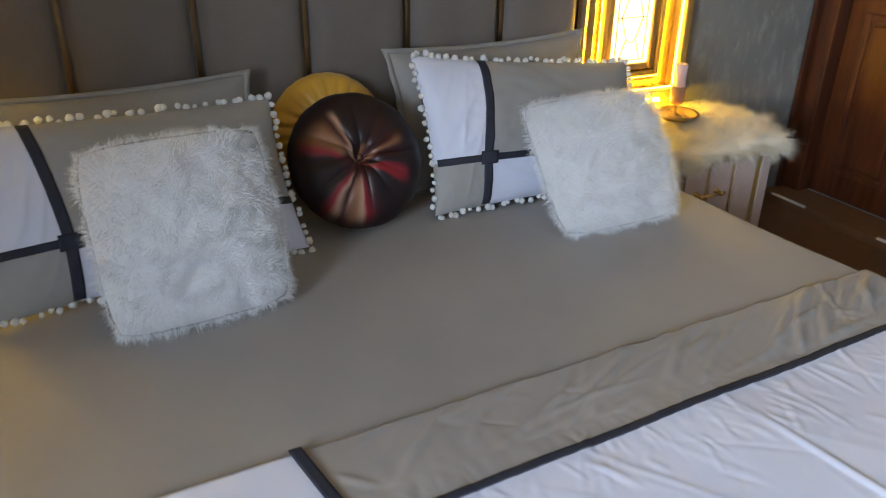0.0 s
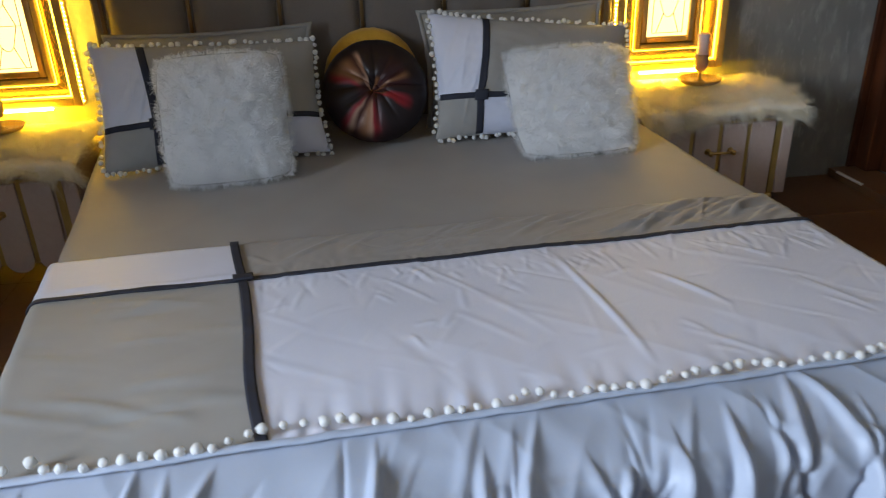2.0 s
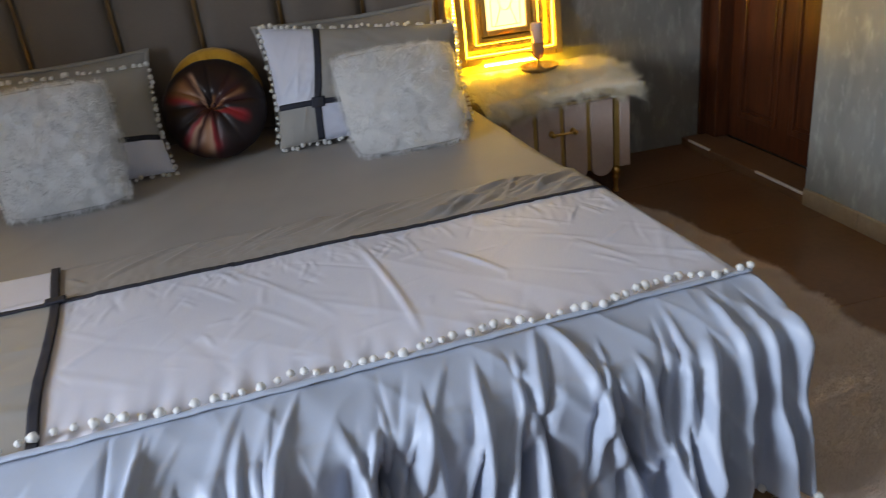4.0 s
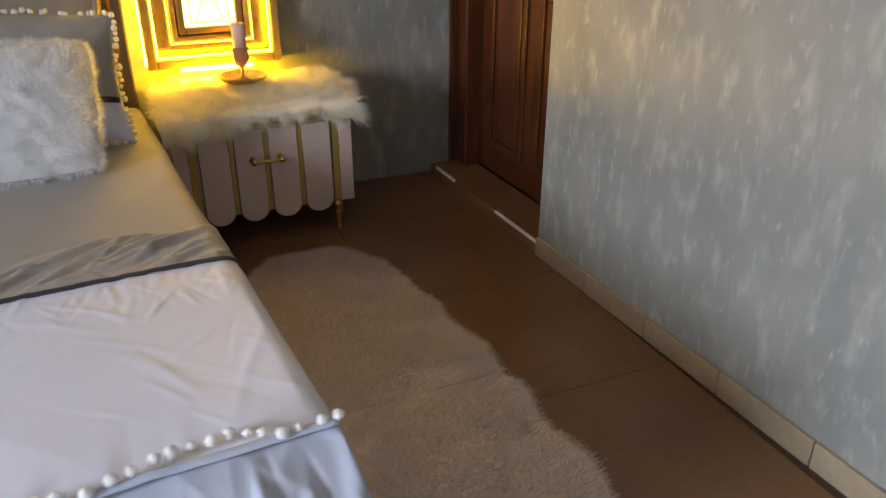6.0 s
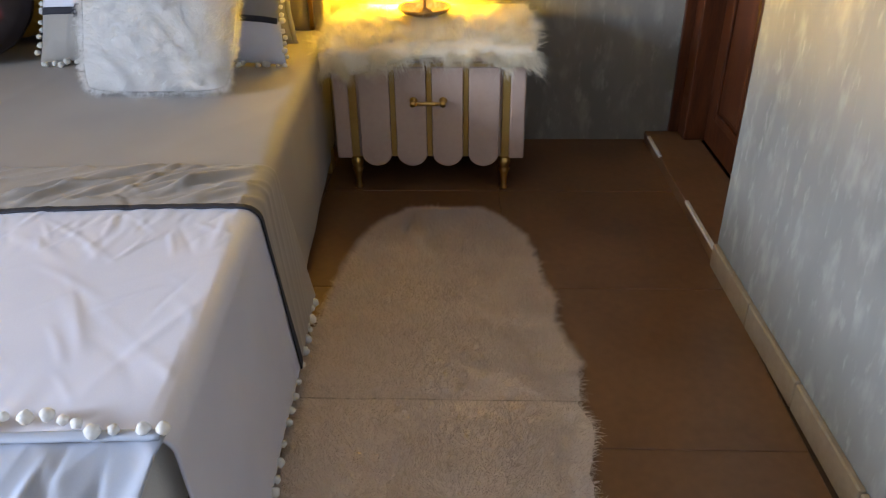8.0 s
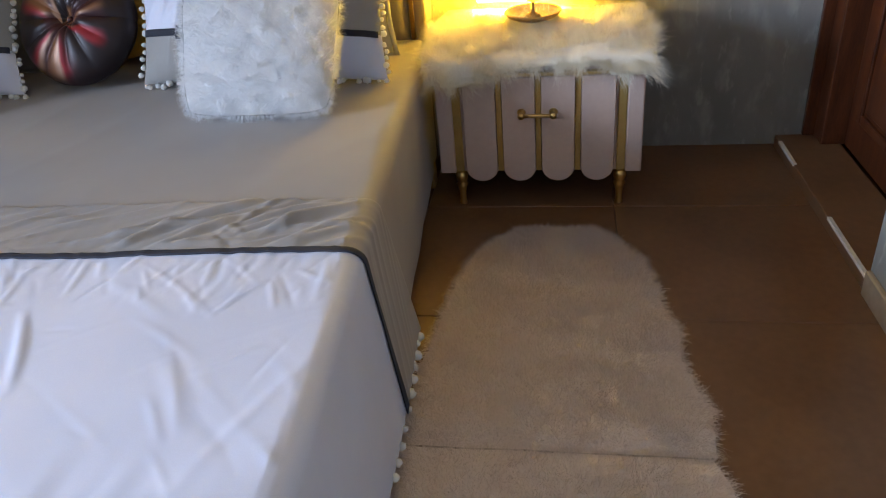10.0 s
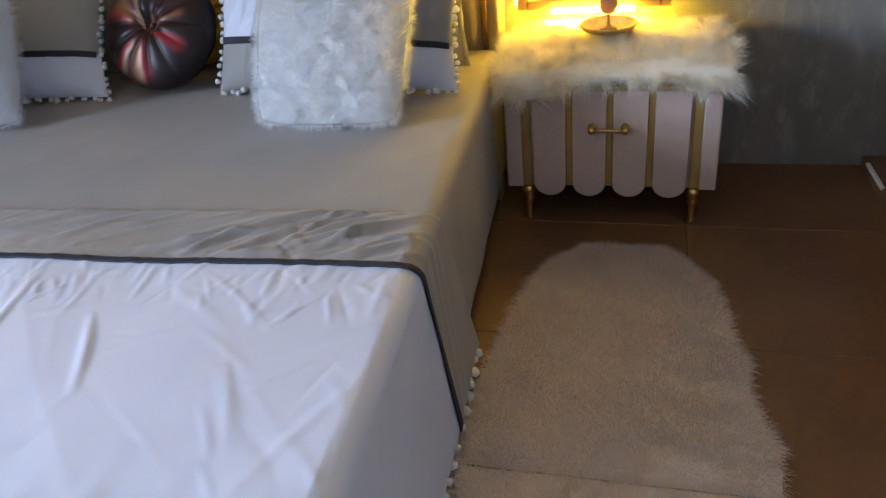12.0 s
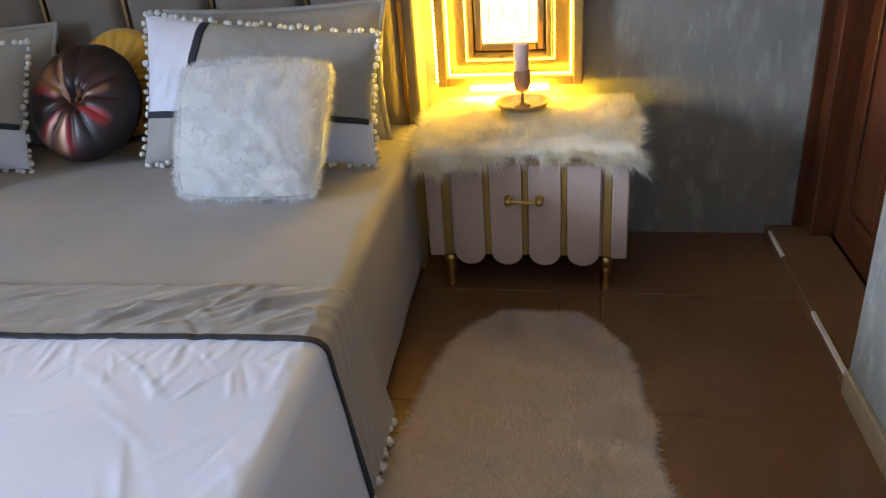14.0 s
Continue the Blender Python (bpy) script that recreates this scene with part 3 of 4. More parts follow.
def frill_fn(u, v):
    x = FX0 + (FX1 - FX0) * u
    L = 0.53 * v
    run, r = 0.150, 0.04
    f = fold_h(x, L) + 0.5 * ridge(x, L, 62, 1.5, 11, 43) + 0.4 * ridge(x, L, 110, 1.8, 8, 45) - 0.4 + 0.45 * n3(x * 9, L * 5, 44) * min(1, L / 0.1)
    amp = 0.006 + 0.006 * min(1, L / run) + 0.032 * max(0, min(1, (L - run) / 0.2))
    y0 = yp(x) + 0.008 + 0.01 * n3(x * 5, 0, 30)
    if L < run:
        p, nrm = Vector((x, y0 - L, ZS + 0.004 - 0.03 * (L / run) ** 2)), Vector((0, -0.1, 1))
    else:
        a = min((L - run) / r, math.pi / 2)
        p = Vector((x, y0 - run - r * math.sin(a), ZS - 0.026 - r * (1 - math.cos(a))))
        nrm = Vector((0, -math.sin(a), math.cos(a)))
        e = L - run - r * math.pi / 2
        if e > 0:
            p += Vector((0.012 * (u - 0.5) * e, -0.10 * e, -e * 0.995))
    end = max(0, u - 0.93) / 0.07
    p.x += 0.004 * end * min(1, L / 0.2) * math.exp(-max(0, L - 0.25) * 4)
    out = p + nrm * (amp * f + 0.003 * n3(x * 9, L * 9, 50))
    out.z = max(out.z, 0.012)
    return out - BO


frill = thicken(hang("frill", mesh_of("frill", *grid(frill_fn, 0, 1, 0, 1, 620, 70), M_BLUECLOTH), spread, "gathered pale blue foot frill"), 0.003)
thicken(hang("hem_tape", mesh_of("hem_tape", *grid(lambda u, v: Vector((FX0 + (FX1 - FX0) * u, yp(FX0 + (FX1 - FX0) * u) + 0.004 + 0.01 * n3((FX0 + (FX1 - FX0) * u) * 5, 0, 30) - 0.016 * v,
                                                  ZS + 0.012 + 0.004 * math.sin(math.pi * v) + 0.003 * n3(u * 40, 0, 3))) - BO, 0, 1, 0, 1, 200, 4), M_BLUECLOTH), spread), 0.003)
pl, x = [], FX0
while x < FX1 + 0.006:
    swing = 0.5 + 0.5 * math.sin(x * 16 + 2 * n3(x * 7, 0, 0))
    pl.append(Vector((x, yp(x) + 0.012 * n3(x * 5, 0, 30) + random.uniform(-0.006, 0.006) + 0.045 * max(0, swing - 0.45), ZS + 0.022)) - BO)
    x += random.uniform(0.020, 0.036)
poms(pl, 0.0090, spread)
pl = []
for fx, hs in ((left_hem, -1), (right_hem, 1)):
    y = -0.82
    while y > -1.80:
        f = spread_fn(fx, fx, min(YTOP, y), min(YTOP, y) - 0.001)
        q = f(0, 0)
        q.y = y - BO.y if y > YTOP else q.y
        q.x += hs * 0.006
        q.z = max(q.z, 0.012 - BO.z)
        pl.append(q)
        y -= random.uniform(0.03, 0.045)
poms(pl, 0.010, spread)
poms([frill_fn(u / 44, 1.0) + Vector((0, -0.008, 0.004)) for u in range(45)], 0.011, spread)


# ---- cushions ----
def cushion_pt(a, b, w, h, t, front, pinch=0.06, seed=0, pw=2.4):
    """A point of a filled cushion; a, b from -1 to 1; it stands in the x-z plane, its front towards -y."""
    x = a * w / 2 * (1 - pinch * (1 - b * b) * abs(a) ** 3)
    z = b * h / 2 * (1 - pinch * (1 - a * a) * abs(b) ** 3)
    d = t / 2 * max(0.0, (1 - abs(a) ** pw) * (1 - abs(b) ** pw)) ** 0.55
    d += 0.006 * n3(a * 2.5 + seed, b * 2.5, 7) * (1 - abs(a)) + 0.008 * ridge(a * w, b * h, 60, 3, 11, seed) * (1 - abs(b)) + 0.006 * ridge(a * w, b * h, -35, 4, 12, seed + 3) * (1 - abs(a))
    return Vector((x, -d if front else d, z))


def leaning(x, y, z, lean, yaw, tilt=0):
    """Pose of a cushion whose bottom middle rests at x, y, z."""
    return pose(x, y, z) @ pose(0, 0, 0, 0, 0, yaw) @ pose(0, 0, 0, -lean, 0, 0) @ pose(0, 0, 0, 0, tilt, 0)


def sham(m, label, w, h, t, seed, skew, mid, slant):
    th = thing("pillow_sham", m, label, "pillow", "patchwork shams")
    hb = -0.36

    def va(b):
        return mid + slant * max(0.0, b - hb)

    def fall(p):
        return Vector((p.x, p.y, (p.z + h / 2) * (1 - skew * 2 * p.x / w)))

    def face(a0, a1, b0, b1, lift=0.0):
        def fn(u, v):
            b = b0 + (b1 - b0) * v
            lo, hi = a0(b), a1(b)
            p = cushion_pt(lo + (hi - lo) * u, b, w, h, t, True, 0.05, seed)
            return fall(p) - Vector((0, lift, 0))
        return fn

    def at(a):
        return lambda b: a

    def by(d):
        return lambda b: va(b) + d + 0.012 * math.sin(b * 2.5 + seed)
    for nm, a0, a1, b0, b1, mt in (("white_patch", at(-1), va, hb, 1, M_WHITECLOTH), ("grey_patch", va, at(1), hb, 1, M_GREYCLOTH),
                                   ("grey_patch", at(-1), va, -1, hb, M_GREYCLOTH), ("white_patch", va, at(1), -1, hb, M_WHITECLOTH)):
        hang(nm, mesh_of(nm, *grid(face(a0, a1, b0, b1), 0, 1, 0, 1, 36, 30), mt), th)
    hang("back_panel", mesh_of("back_panel", *grid(lambda u, v: fall(cushion_pt(1 - 2 * u, 2 * v - 1, w, h, t, False, 0.05, seed)), 0, 1, 0, 1, 40, 30), M_GREYCLOTH), th)
    thicken(hang("ribbon", mesh_of("ribbon", *grid(face(by(-0.035), by(0.035), -0.98, 0.98, 0.003), 0, 1, 0, 1, 4, 50), M_NAVY), th, "navy ribbon"), 0.003)
    thicken(hang("ribbon", mesh_of("ribbon", *grid(face(at(-0.98), at(0.98), hb - 0.045, hb + 0.045, 0.0045), 0, 1, 0, 1, 60, 4), M_NAVY), th, "navy ribbon"), 0.003)
    thicken(hang("ribbon_knot", mesh_of("ribbon_knot", *grid(face(by(-0.062), by(0.070), hb - 0.085, hb + 0.085, 0.009), 0, 1, 0, 1, 6, 6), M_NAVY), th, "folded navy ribbon crossing"), 0.006)
    pl = []
    for k in range(32):
        a = max(-1, min(1, -1 + 2 * k / 31 + random.uniform(-0.03, 0.03)))
        pl += [fall(cushion_pt(a, e, w, h, t, True, 0.05, seed)) + Vector((random.uniform(-.004, .004), random.uniform(-.009, .002), e * 0.005 + random.uniform(-.006, .005))) for e in (-1, 1)]
    for k in range(1, 19):
        b = -1 + 2 * k / 19 + random.uniform(-0.03, 0.03)
        pl += [fall(cushion_pt(e, b, w, h, t, True, 0.05, seed)) + Vector((e * 0.006 + random.uniform(-.005, .005), -0.004, 0)) for e in (-1, 1)]
    poms(pl, 0.0086, th)
    return th


def plain_pillow(m, label, w, h, t, seed):
    th = thing("pillow", m, label, "pillow", "plain grey pillows")
    for nm, fr in (("front_panel", True), ("back_panel", False)):
        s = 1 if fr else -1
        hang(nm, mesh_of(nm, *grid(lambda u, v: cushion_pt(s * (2 * u - 1), 2 * v - 1, w, h, t, fr, 0.07, seed) + Vector((0, 0, h / 2)), 0, 1, 0, 1, 44, 34), M_GREYCLOTH), th)
    fl = bmesh.new()
    pts = []
    for k in range(80):
        q = k / 20
        a, b = ((-1 + 2 * (q % 1), -1), (1, -1 + 2 * (q % 1)), (1 - 2 * (q % 1), 1), (-1, 1 - 2 * (q % 1)))[int(q)]
        pts.append(cushion_pt(a, b, w, h, t, True, 0.07, seed) + Vector((0, 0, h / 2)))
    ring = []
    for k, p in enumerate(pts):
        c = Vector((p.x * 1.055, 0.006 * math.sin(k * 1.7), (p.z - h / 2) * 1.07 + h / 2))
        ring.append((fl.verts.new(p), fl.verts.new(c)))
    for k in range(80):
        a, b = ring[k], ring[(k + 1) % 80]
        fl.faces.new((a[0], b[0], b[1], a[1]))
    thicken(part("flange", fl, M_GREYCLOTH, th, smooth=True), 0.003)
    return th


def fluffy(m, label, w, h, t, seed, count, taper):
    th = thing("fluffy_cushion", m, label, "cushion", "white shaggy cushions")

    def rounded(a, b, fr, size):
        p = cushion_pt(a, b, w, h, t, fr, 0.0, seed)
        k = size * (1 - 0.075 * (a * b) ** 4)
        return Vector((p.x * k * (1 + taper * b), p.y, p.z * k + h / 2))
    for nm, fr in (("front_panel", True), ("back_panel", False)):
        s = 1 if fr else -1
        hang(nm, mesh_of(nm, *grid(lambda u, v: rounded(s * (2 * u - 1), 2 * v - 1, fr, 0.98), 0, 1, 0, 1, 30, 30), M_FLUFF), th)
    P, N = [], []
    for i in range(count):
        fr = i % 4 != 0
        a, b = (max(-1, min(1, random.uniform(-1.05, 1.05))) for _ in range(2))
        p = rounded(a, b, fr, 1.0)
        nrm = Vector((a * abs(a) ** 3 * 0.8, -0.8 if fr else 0.8, b * abs(b) ** 3 * 0.8)).normalized()
        P.append(tuple(p))
        N.append(tuple(nrm))
    v, f = strands(P, N, 0.022, 0.00042, 0.32, 0.40, 0.05, 120)
    tagged(hang("shag", mesh_of("shag", v, f, M_FLUFF), th, "long shaggy white pile"), kind="stuff")
    return th


def round_cushion(m, label, mat, rad, t, lobes, seed, depth):
    th = thing("round_cushion", m, label, "cushion")

    def fn(sgn):
        def g(u, v):
            th_, r = 2 * math.pi * u * sgn, v
            pleat = abs(math.sin(th_ * lobes / 2 + 0.4 * n3(math.cos(th_) * 2, math.sin(th_) * 2, seed))) ** 0.6
            z = t / 2 * (1 - r ** 2.6) ** 0.5
            z -= 0.035 * math.exp(-(r / 0.16) ** 2)
            z += depth * (pleat - 0.6) * r * (1 - r) * 4
            rr = rad * r * (1 + 0.012 * (pleat - 0.5) * r)
            return Vector((rr * math.cos(th_), rr * math.sin(th_), sgn * z))
        return g
    for nm, s in (("front_panel", 1), ("back_panel", -1)):
        hang(nm, mesh_of(nm, *grid(fn(s), 0, 1, 0.0, 1, 144, 22), mat), th)
    v, f = lathe([(0.0005, 0.006), (0.007, 0.005), (0.010, 0.0), (0.007, -0.004), (0.0005, -0.005)], 16)
    hang("button", mesh_of("button", [Vector(q) + Vector((0, 0, t / 2 - 0.031)) for q in v], f, mat), th, "covered button")
    return th


ZB = ZT + 0.004
plain_pillow(leaning(-1.053, 0.060, ZB, 17, 4), "plain grey pillow propped against the headboard", 0.71, 0.425, 0.13, 3)
plain_pillow(leaning(-2.190, 0.020, ZB, 17, 4), "plain grey pillow behind the patchwork sham", 0.71, 0.40, 0.13, 5)
sham(leaning(-1.040, -0.170, ZB + 0.006, 24, 1, 1), "grey and white patchwork sham with navy ribbons and pompom edge", 0.745, 0.42, 0.15, 1, 0.085, -0.57, 0.10)
sham(leaning(-2.160, -0.262, ZB + 0.008, 29, 9, 0.5), "grey and white patchwork sham with navy ribbons and pompom edge", 0.745, 0.42, 0.15, 8, 0.035, -0.50, -0.04)
fluffy(leaning(-0.960, -0.445, ZB + 0.010, 36, 1), "white shaggy cushion leaning on the patchwork sham", 0.425, 0.385, 0.15, 2, 30000, 0.05)
fluffy(leaning(-2.097, -0.480, ZB + 0.010, 22.5, 5), "white shaggy cushion leaning on the patchwork sham", 0.390, 0.405, 0.15, 6, 30000, 0.0)
round_cushion(pose(-1.615, -0.095, 0.664, 60, 0, 0), "round black satin cushion with red and gold petals", M_PETAL, 0.188, 0.14, 12, 1, 0.008)
round_cushion(pose(-1.615, 0.140, 0.668, 74, 0, 0), "round mustard yellow pleated cushion by the headboard", M_MUSTARD, 0.180, 0.11, 24, 4, 0.010)


# ---- lit gilt frames on the wall ----
def rect_frame(x0, x1, z0, z1, bar, y0, y1, bevel):
    f = bmesh.new()
    box((x0, y0, z0), (x0 + bar, y1, z1), bevel, bm=f)
    box((x1 - bar, y0, z0), (x1, y1, z1), bevel, bm=f)
    box((x0 + bar, y0, z0), (x1 - bar, y1, z0 + bar), bevel, bm=f)
    box((x0 + bar, y0, z1 - bar), (x1 - bar, y1, z1), bevel, bm=f)
    return f


def lit_frame(m, bead_side):
    th = thing("lit_wall_panel", m, "gilt framed leaded glass wall panel lit by warm LED strips", "wall lamp", "lit wall panels")
    z1 = 0.95
    part("backing", box((-0.235, 0.048, 0.005), (0.235, 0.056, z1 - 0.005)), M_GOLDMIRROR, th, "gold tinted mirror")
    part("outer_frame", rect_frame(-0.245, 0.245, 0, z1, 0.034, -0.018, 0.054, 0.006), M_GOLDPAINT, th, "gilt outer frame")
    part("led_strip", rect_frame(-0.208, 0.208, 0.037, z1 - 0.037, 0.006, -0.004, 0.004, 0.001), M_LED, th, "warm glowing LED strip")
    part("led_strip", box((-0.130, -0.026, -0.008), (0.130, -0.012, -0.0005), 0.001), M_LEDLOW, th, "warm glowing LED strip under the frame")
    part("middle_frame", rect_frame(-0.142, 0.142, 0.088, z1 - 0.088, 0.020, 0.018, 0.047, 0.005), M_GOLDPAINT, th, "gilt inner frame")
    part("led_strip", rect_frame(-0.150, 0.150, 0.080, z1 - 0.080, 0.0025, 0.030, 0.034, 0.0006), M_LED, th, "warm glowing LED strip")
    part("inner_frame", rect_frame(-0.118, 0.118, 0.112, z1 - 0.112, 0.026, 0.026, 0.047, 0.006), M_GOLD, th, "gilt inner frame")
    part("glass_pane", box((-0.092, 0.038, 0.138), (0.092, 0.044, z1 - 0.138), 0.001), M_PANE, th, "glowing frosted glass")
    ld = bmesh.new()

    def came(a, b):
        d = Vector((b[0] - a[0], 0, b[1] - a[1]))
        nrm = Vector((-d.z, 0, d.x)).normalized() * 0.0011
        vs = []
        for yy in (0.034, 0.0385):
            for q, s in ((a, 1), (a, -1), (b, -1), (b, 1)):
                vs.append(ld.verts.new(Vector((q[0], yy, q[1])) + nrm * s))
        for f in ((0, 1, 2, 3), (7, 6, 5, 4), (0, 4, 5, 1), (1, 5, 6, 2), (2, 6, 7, 3), (3, 7, 4, 0)):
            ld.faces.new([vs[i] for i in f])
    for sg in (-1, 1):
        came((sg * 0.068, 0.150), (sg * 0.068, z1 - 0.15))
        for k in range(8):
            z = 0.152 + 0.08 * k
            xa, xb = (0.050, 0.022) if k % 2 == 0 else (0.022, 0.050)
            came((sg * xa, z), (sg * xb, z + 0.08))
    for k in range(5):
        z = 0.152 + 0.16 * k
        came((-0.068, z), (0.068, z))
        for sg in (-1, 1):
            came((sg * 0.022, z + 0.08), (sg * 0.008, z + 0.066))
        came((-0.008, z + 0.066), (0.008, z + 0.066))
    part("leading", ld, M_LEAD, th, "thin dark lead lines")
    ob = bmesh.new()
    for k in range(60):
        bmesh.ops.create_icosphere(ob, subdivisions=1, radius=0.003, matrix=Matrix.Translation((bead_side * 0.249, -0.006, 0.02 + k * 0.0155)))
    part("led_string", ob, M_LEDSTRING, th, "string of tiny warm LEDs on the frame's flank")
    return th


lit_frame(pose(-0.328, 0.362, 0.572), -1)
lit_frame(pose(-3.005, 0.362, 0.572), 1)


# ---- night stands ----
def night_stand(m):
    th = thing("night_stand", m, "blush lacquered night stand with gold strips and a scalloped front", "night stand", "night stands")
    W2, D, ZL, ZTOP = 0.313, 0.43, 0.118, 0.452
    part("body", box((-W2 + 0.004, 0.014, ZL), (W2 - 0.004, D, ZTOP - 0.002), 0.006), M_LACQUER, th)
    part("top", box((-W2 - 0.006, -0.008, ZTOP), (W2 + 0.006, D, ZTOP + 0.018), 0.005), M_LACQUER, th)
    part("lip", box((-W2 + 0.05, -0.012, ZTOP - 0.016), (W2 - 0.05, 0.012, ZTOP - 0.005), 0.003), M_GOLDPAINT, th, "thin gold lip under the top")
    for s in (-1, 1):
        part("corner_post", box((s * 0.288 - 0.025, 0.0, ZL), (s * 0.288 + 0.025, 0.05, ZTOP - 0.003), 0.006), M_LACQUER, th)
        part("gold_strip", box((s * 0.250 - 0.013, 0.003, ZL + 0.005), (s * 0.250 + 0.013, 0.03, ZTOP - 0.004), 0.003), M_GOLDPAINT, th, "gold strip above the leg")
    for k in range(4):
        cx = -0.1785 + 0.119 * k
        bm = bmesh.new()
        hw, zb = 0.050, 0.092
        pts = [(-hw, ZTOP - 0.018), (hw, ZTOP - 0.018)] + [(hw * math.cos(a), zb + 0.045 - 0.045 * math.sin(a)) for a in [math.pi * i / 14 for i in range(15)]]
        rings = []
        for yy, inset in ((0.012, 0.0), (-0.002, 0.0), (-0.006, 0.004)):
            ring = []
            for px, pz in pts:
                q = Vector((px, 0, pz))
                c = Vector((0, 0, 0.28))
                d = (c - q).normalized() * inset
                ring.append(bm.verts.new((cx + px + d.x, yy, pz + d.z)))
            rings.append(ring)
        n_ = len(pts)
        for a, b in zip(rings[:-1], rings[1:]):
            for i in range(n_):
                bm.faces.new((a[i], a[(i + 1) % n_], b[(i + 1) % n_], b[i]))
        bm.faces.new(rings[-1])
        bmesh.ops.recalc_face_normals(bm, faces=bm.faces)
        part("front_slat", bm, M_LACQUER, th, "blush front slat with a rounded foot")
    for k in range(3):
        cx = -0.119 + 0.119 * k
        part("gold_strip", box((cx - 0.0085, 0.001, ZL + 0.008), (cx + 0.0085, 0.016, ZTOP - 0.018), 0.002), M_GOLDPAINT, th)
    prof = [(0.0005, 0.0), (0.012, 0.0), (0.014, 0.006), (0.010, 0.014), (0.011, 0.04), (0.015, 0.062), (0.020, 0.072), (0.014, 0.078), (0.018, 0.086), (0.021, 0.10), (0.017, 0.119), (0.0005, 0.119)]
    v, f = lathe(prof, 20)
    leg_me = mesh_of("leg", v, f, M_GOLD)
    for x in (-0.250, 0.250):
        for y in (0.024, D - 0.04):
            hang("leg", leg_me, th, "turned gold leg", pose(x, y, 0))
    hd = bmesh.new()
    bmesh.ops.create_cone(hd, cap_ends=True, segments=14, radius1=0.0055, radius2=0.0055, depth=0.105, matrix=Matrix.Translation((-0.002, -0.034, 0.322)) @ Matrix.Rotation(math.pi / 2, 4, "Y"))
    handle = part("handle", hd, M_GOLD, th, "small polished brass bar handle", True)
    for x in (-0.05, 0.046):
        v, f = lathe([(0.0005, 0), (0.014, 0), (0.012, 0.006), (0.006, 0.01), (0.006, 0.024), (0.010, 0.028), (0.010, 0.036), (0.0005, 0.038)], 16)
        hang("mount", mesh_of("mount", v, f, M_GOLD), handle, "", pose(x, -0.004, 0.322, 90, 0, 0))
    return th


ns = night_stand(pose(-0.250, -0.034, 0))
copy_thing(ns, pose(-2.995, -0.150, 0))


def fur_throw(m, count):
    th = thing("fur_throw", m, "cream sheepskin throw draped over the night stand top", "throw", "fur throws")

    def front(x):
        return 0.012 + 0.026 * max(0, n3(x * 6, 3, 1) + 0.1) + (0.035 if x < -0.05 else 0.0) * min(1, (-0.05 - x) * 8 if x < -0.05 else 0) + (0.03 if x > 0.2 else 0)

    def pad(u, v):
        x = -0.335 + 0.665 * u
        L = -0.425 + (0.425 + 0.02 + front(x)) * v
        wave = 0.007 * n3(x * 9, L * 9, 4)
        if L < 0:
            p = Vector((x, -0.012 - L, 0.024 + 0.026 * min(1.0, -L / 0.10) + wave))
        else:
            a = min(L / 0.02, math.pi / 2)
            p = Vector((x, -0.012 - 0.02 * math.sin(a), 0.024 - 0.02 * (1 - math.cos(a)) + wave * 0.3))
            p.z -= max(0, L - 0.0314)
        if x > 0.322:
            p.z -= (x - 0.322) * 1.2
        if x < -0.312:
            p.z -= (-0.312 - x) * 1.2
        return p
    thicken(hang("hide", mesh_of("hide", *grid(pad, 0, 1, 0, 1, 50, 34), M_HIDE), th), 0.012)
    P, N = [], []
    for i in range(count):
        u, v = random.random(), random.random() ** 0.8
        p = pad(u, v)
        x = p.x
        nrm = Vector((0.9 * max(0, (abs(x) - 0.28) / 0.06) * (1 if x > 0 else -1), -0.25, 0.9))
        if v > 0.88:
            nrm = Vector((nrm.x * 0.6, -0.8, 0.05))
        elif p.y > 0.38:
            nrm.y = 0.3
        P.append(tuple(p))
        N.append(tuple(nrm.normalized()))
    # the fur lies flat and short where it runs under the panel
    reach = 0.058 * (1 - 0.5 * np.clip((np.asarray(P)[:, 1:2] - 0.24) / 0.12, 0, 1))
    vv, ff = strands(P, N, reach, 0.00045, 0.28, 0.45, 0.06, 75)
    for q in vv:
        q[2] = max(q[2], 0.002) if q[1] > -0.01 and abs(q[0]) < 0.315 else q[2]
    tagged(hang("fur", mesh_of("fur", vv, ff, M_FUR), th, "long cream fur"), kind="stuff")
    return th


ft = fur_throw(pose(-0.250, -0.034, 0.470), 42000)
copy_thing(ft, pose(-2.995, -0.150, 0.470))


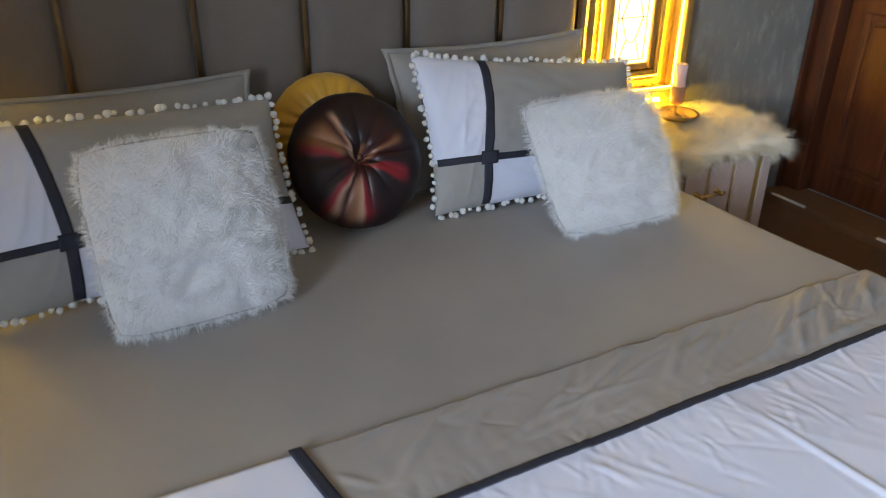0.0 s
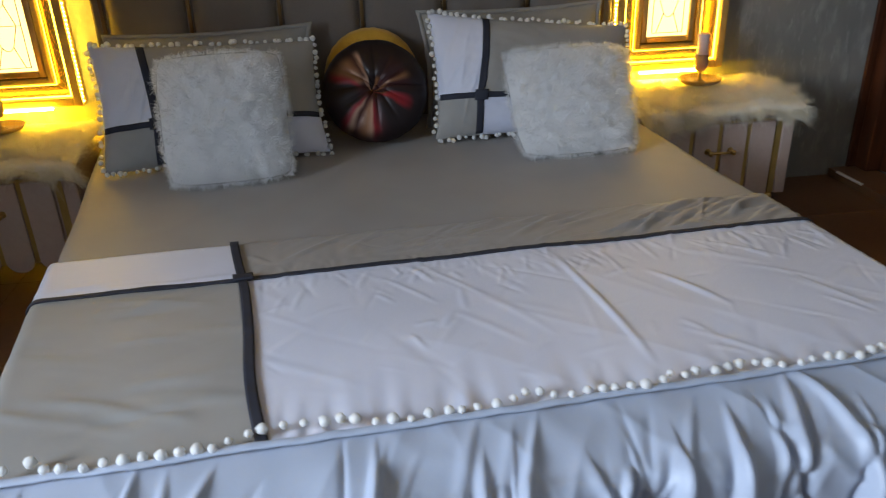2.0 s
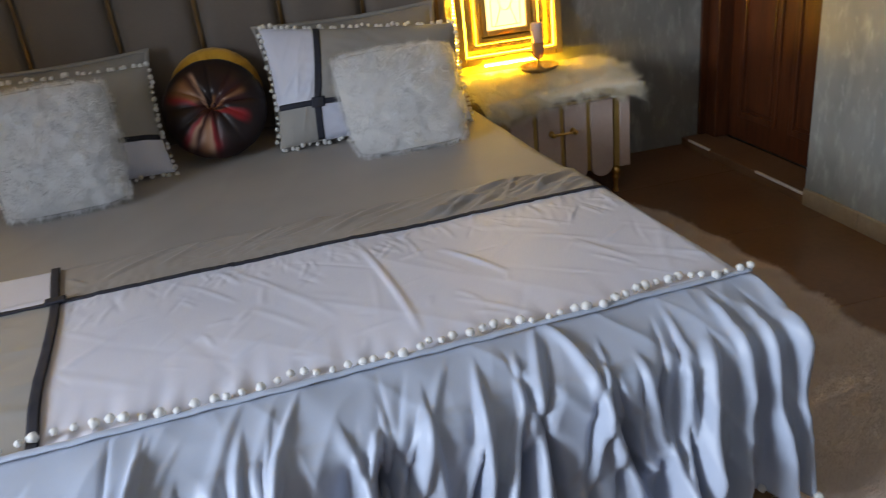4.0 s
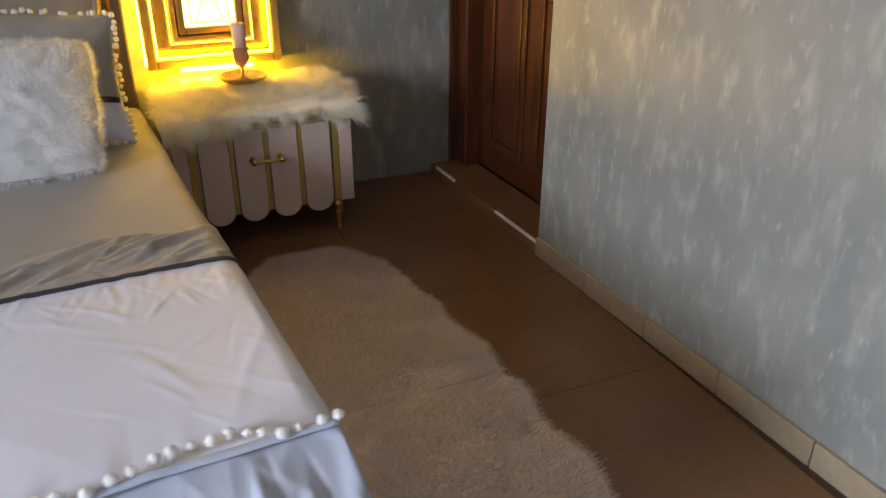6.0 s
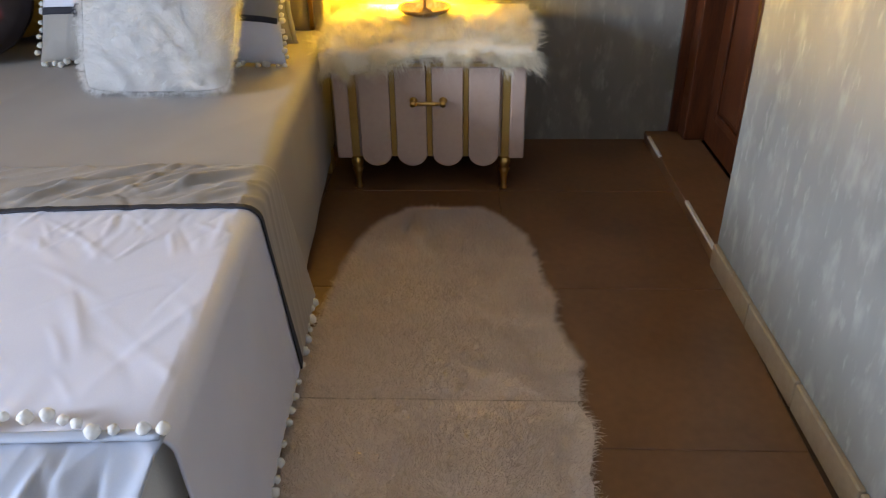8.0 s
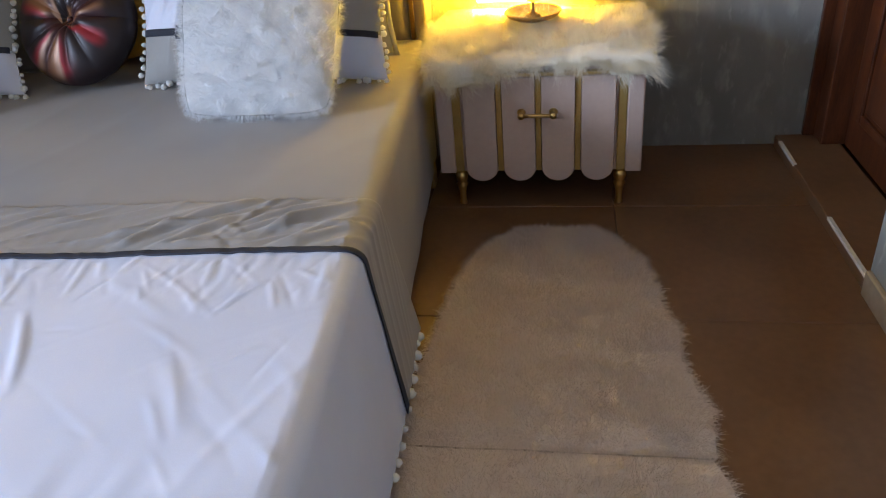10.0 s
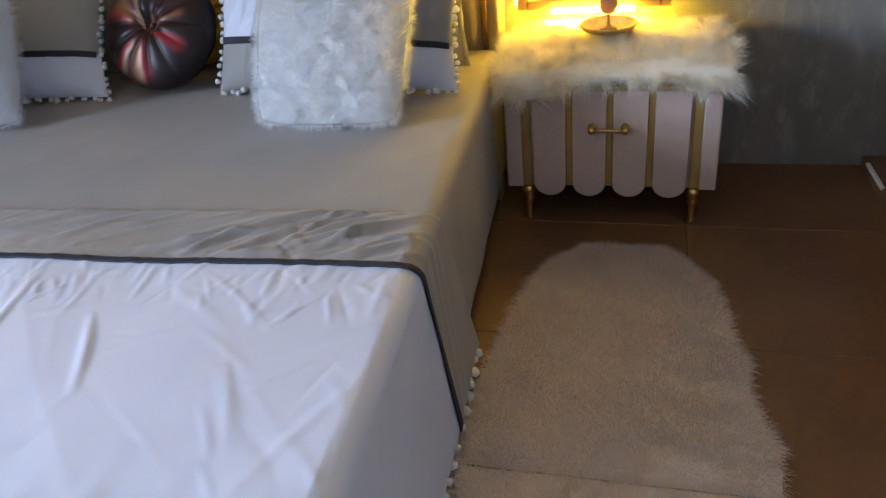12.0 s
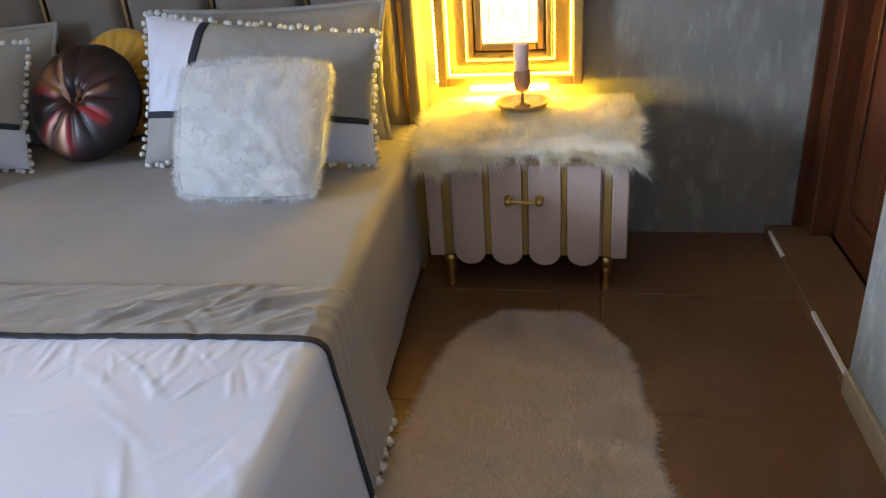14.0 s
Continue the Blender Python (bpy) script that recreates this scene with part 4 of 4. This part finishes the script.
def candle_stand(m):
    th = thing("candle_holder", m, "stemmed glass candle holder with a pink candle on a brass dish", "candle holder", "candle holders")
    def turned(nm, prof, mat, label=""):
        v, f = lathe(prof, 36)
        return hang(nm, mesh_of(nm, v, f, mat), th, label)
    turned("dish", [(0.0005, 0.0), (0.055, 0.0), (0.078, 0.010), (0.088, 0.022), (0.085, 0.025), (0.074, 0.014), (0.052, 0.006), (0.0005, 0.006)], M_DISH, "shallow round brass dish")
    turned("stem", [(0.0005, 0.006), (0.026, 0.007), (0.020, 0.014), (0.006, 0.020), (0.0045, 0.045), (0.007, 0.050), (0.0005, 0.052)], M_DISH, "thin stem")
    turned("cup", [(0.006, 0.050), (0.022, 0.058), (0.027, 0.075), (0.0275, 0.122), (0.025, 0.122), (0.024, 0.076), (0.0005, 0.062)], M_AMBER, "amber tinted glass cup")
    turned("candle", [(0.0005, 0.078), (0.0225, 0.078), (0.0235, 0.200), (0.020, 0.204), (0.008, 0.200), (0.0005, 0.199)], M_CANDLE, "pale pink pillar candle")
    turned("wick", [(0.0005, 0.199), (0.001, 0.199), (0.001, 0.209), (0.0004, 0.210)], M_LEAD)
    return th


ch = candle_stand(pose(-0.269, 0.165, 0.550))
copy_thing(ch, pose(-2.985, 0.100, 0.550))


# ---- rugs ----
def rug(m, y0, y1, half, label, seed, count):
    th = thing("fur_rug", m, label, "rug", "fur rugs")

    def edge(v, s):
        tip = min(1.0, (v / 0.20)) ** 0.6 if y0 > -0.5 else 1.0
        w = half(v) * (0.42 + 0.58 * tip)
        return s * w * (1 + 0.085 * n3(v * 6.5, s * 3, seed) + 0.03 * n3(v * 24, s, seed))

    def top(u, v):
        x = edge(v, -1) + (edge(v, 1) - edge(v, -1)) * u
        e = min(u, 1 - u, v * 1.5, (1 - v) * 1.5)
        return Vector((x, y0 + (y1 - y0) * v, 0.004 + 0.012 * min(1, e * 12) ** 0.5 + 0.003 * n3(x * 7, v * 9, seed)))
    hang("hide", mesh_of("hide", *grid(top, 0, 1, 0, 1, 40, 60), M_RUGHIDE), th)
    P, N = [], []
    for i in range(count):
        u, v = random.random(), random.random()
        P.append(tuple(top(u, v)))
        ex = max(0, (abs(u - 0.5) - 0.44) / 0.06) * (1 if u > 0.5 else -1)
        ey = max(0, (0.03 - v) / 0.03) - max(0, (v - 0.97) / 0.03)
        N.append(tuple(Vector((ex * 1.3, ey - 0.35, 0.8)).normalized()))
    vv, ff = strands(P, N, 0.028, 0.0006, 0.42, 0.18, 0.05, 40)
    for q in vv:
        q[2] = max(q[2], 0.003)
    tagged(hang("fur", mesh_of("fur", vv, ff, M_RUGFUR), th, "soft ivory pile"), kind="stuff")
    return th


rug(pose(-0.195, 0, 0), -0.205, -1.100, lambda v: 0.228 + 0.115 * v, "ivory sheepskin rug with a rounded end beside the bed", 2, 60000)
rug(pose(-0.190, 0, 0), -1.105, -2.15, lambda v: 0.315 + 0.02 * math.sin(v * 5), "ivory sheepskin rug laid end to end with another", 5, 60000)

# ---- tiles of floor and skirting ----
bt = box((-0.2991, -0.2991, -0.008), (0.2991, 0.2991, 0.0), 0.0015, 1)
tile_me = bpy.data.meshes.new("tile")
bt.to_mesh(tile_me)
bt.free()
tile_me.materials.append(M_TILE)
for i in range(8):
    for j in range(8):
        ob = new("tile", tile_me)
        ob.parent = floor
        ob.matrix_basis = pose(0.285 - 0.6 * i, 0.26 - 0.6 * j, 0.0, 0, 0, 0)
skirt = tagged(new("baseboard"), "beige tile skirting along the grey wall", "skirting", kind="structure")
skirt.matrix_basis = east
bs = box((-0.014, -0.1485, -0.002), (0.001, 0.1485, 0.070), 0.003, 1)
sk_me = bpy.data.meshes.new("skirting_tile")
bs.to_mesh(sk_me)
bs.free()
sk_me.materials.append(M_SKIRT)
for k in range(13):
    hang("skirting_tile", sk_me, skirt, "", pose(0, -0.658 - 0.3 * k, 0))
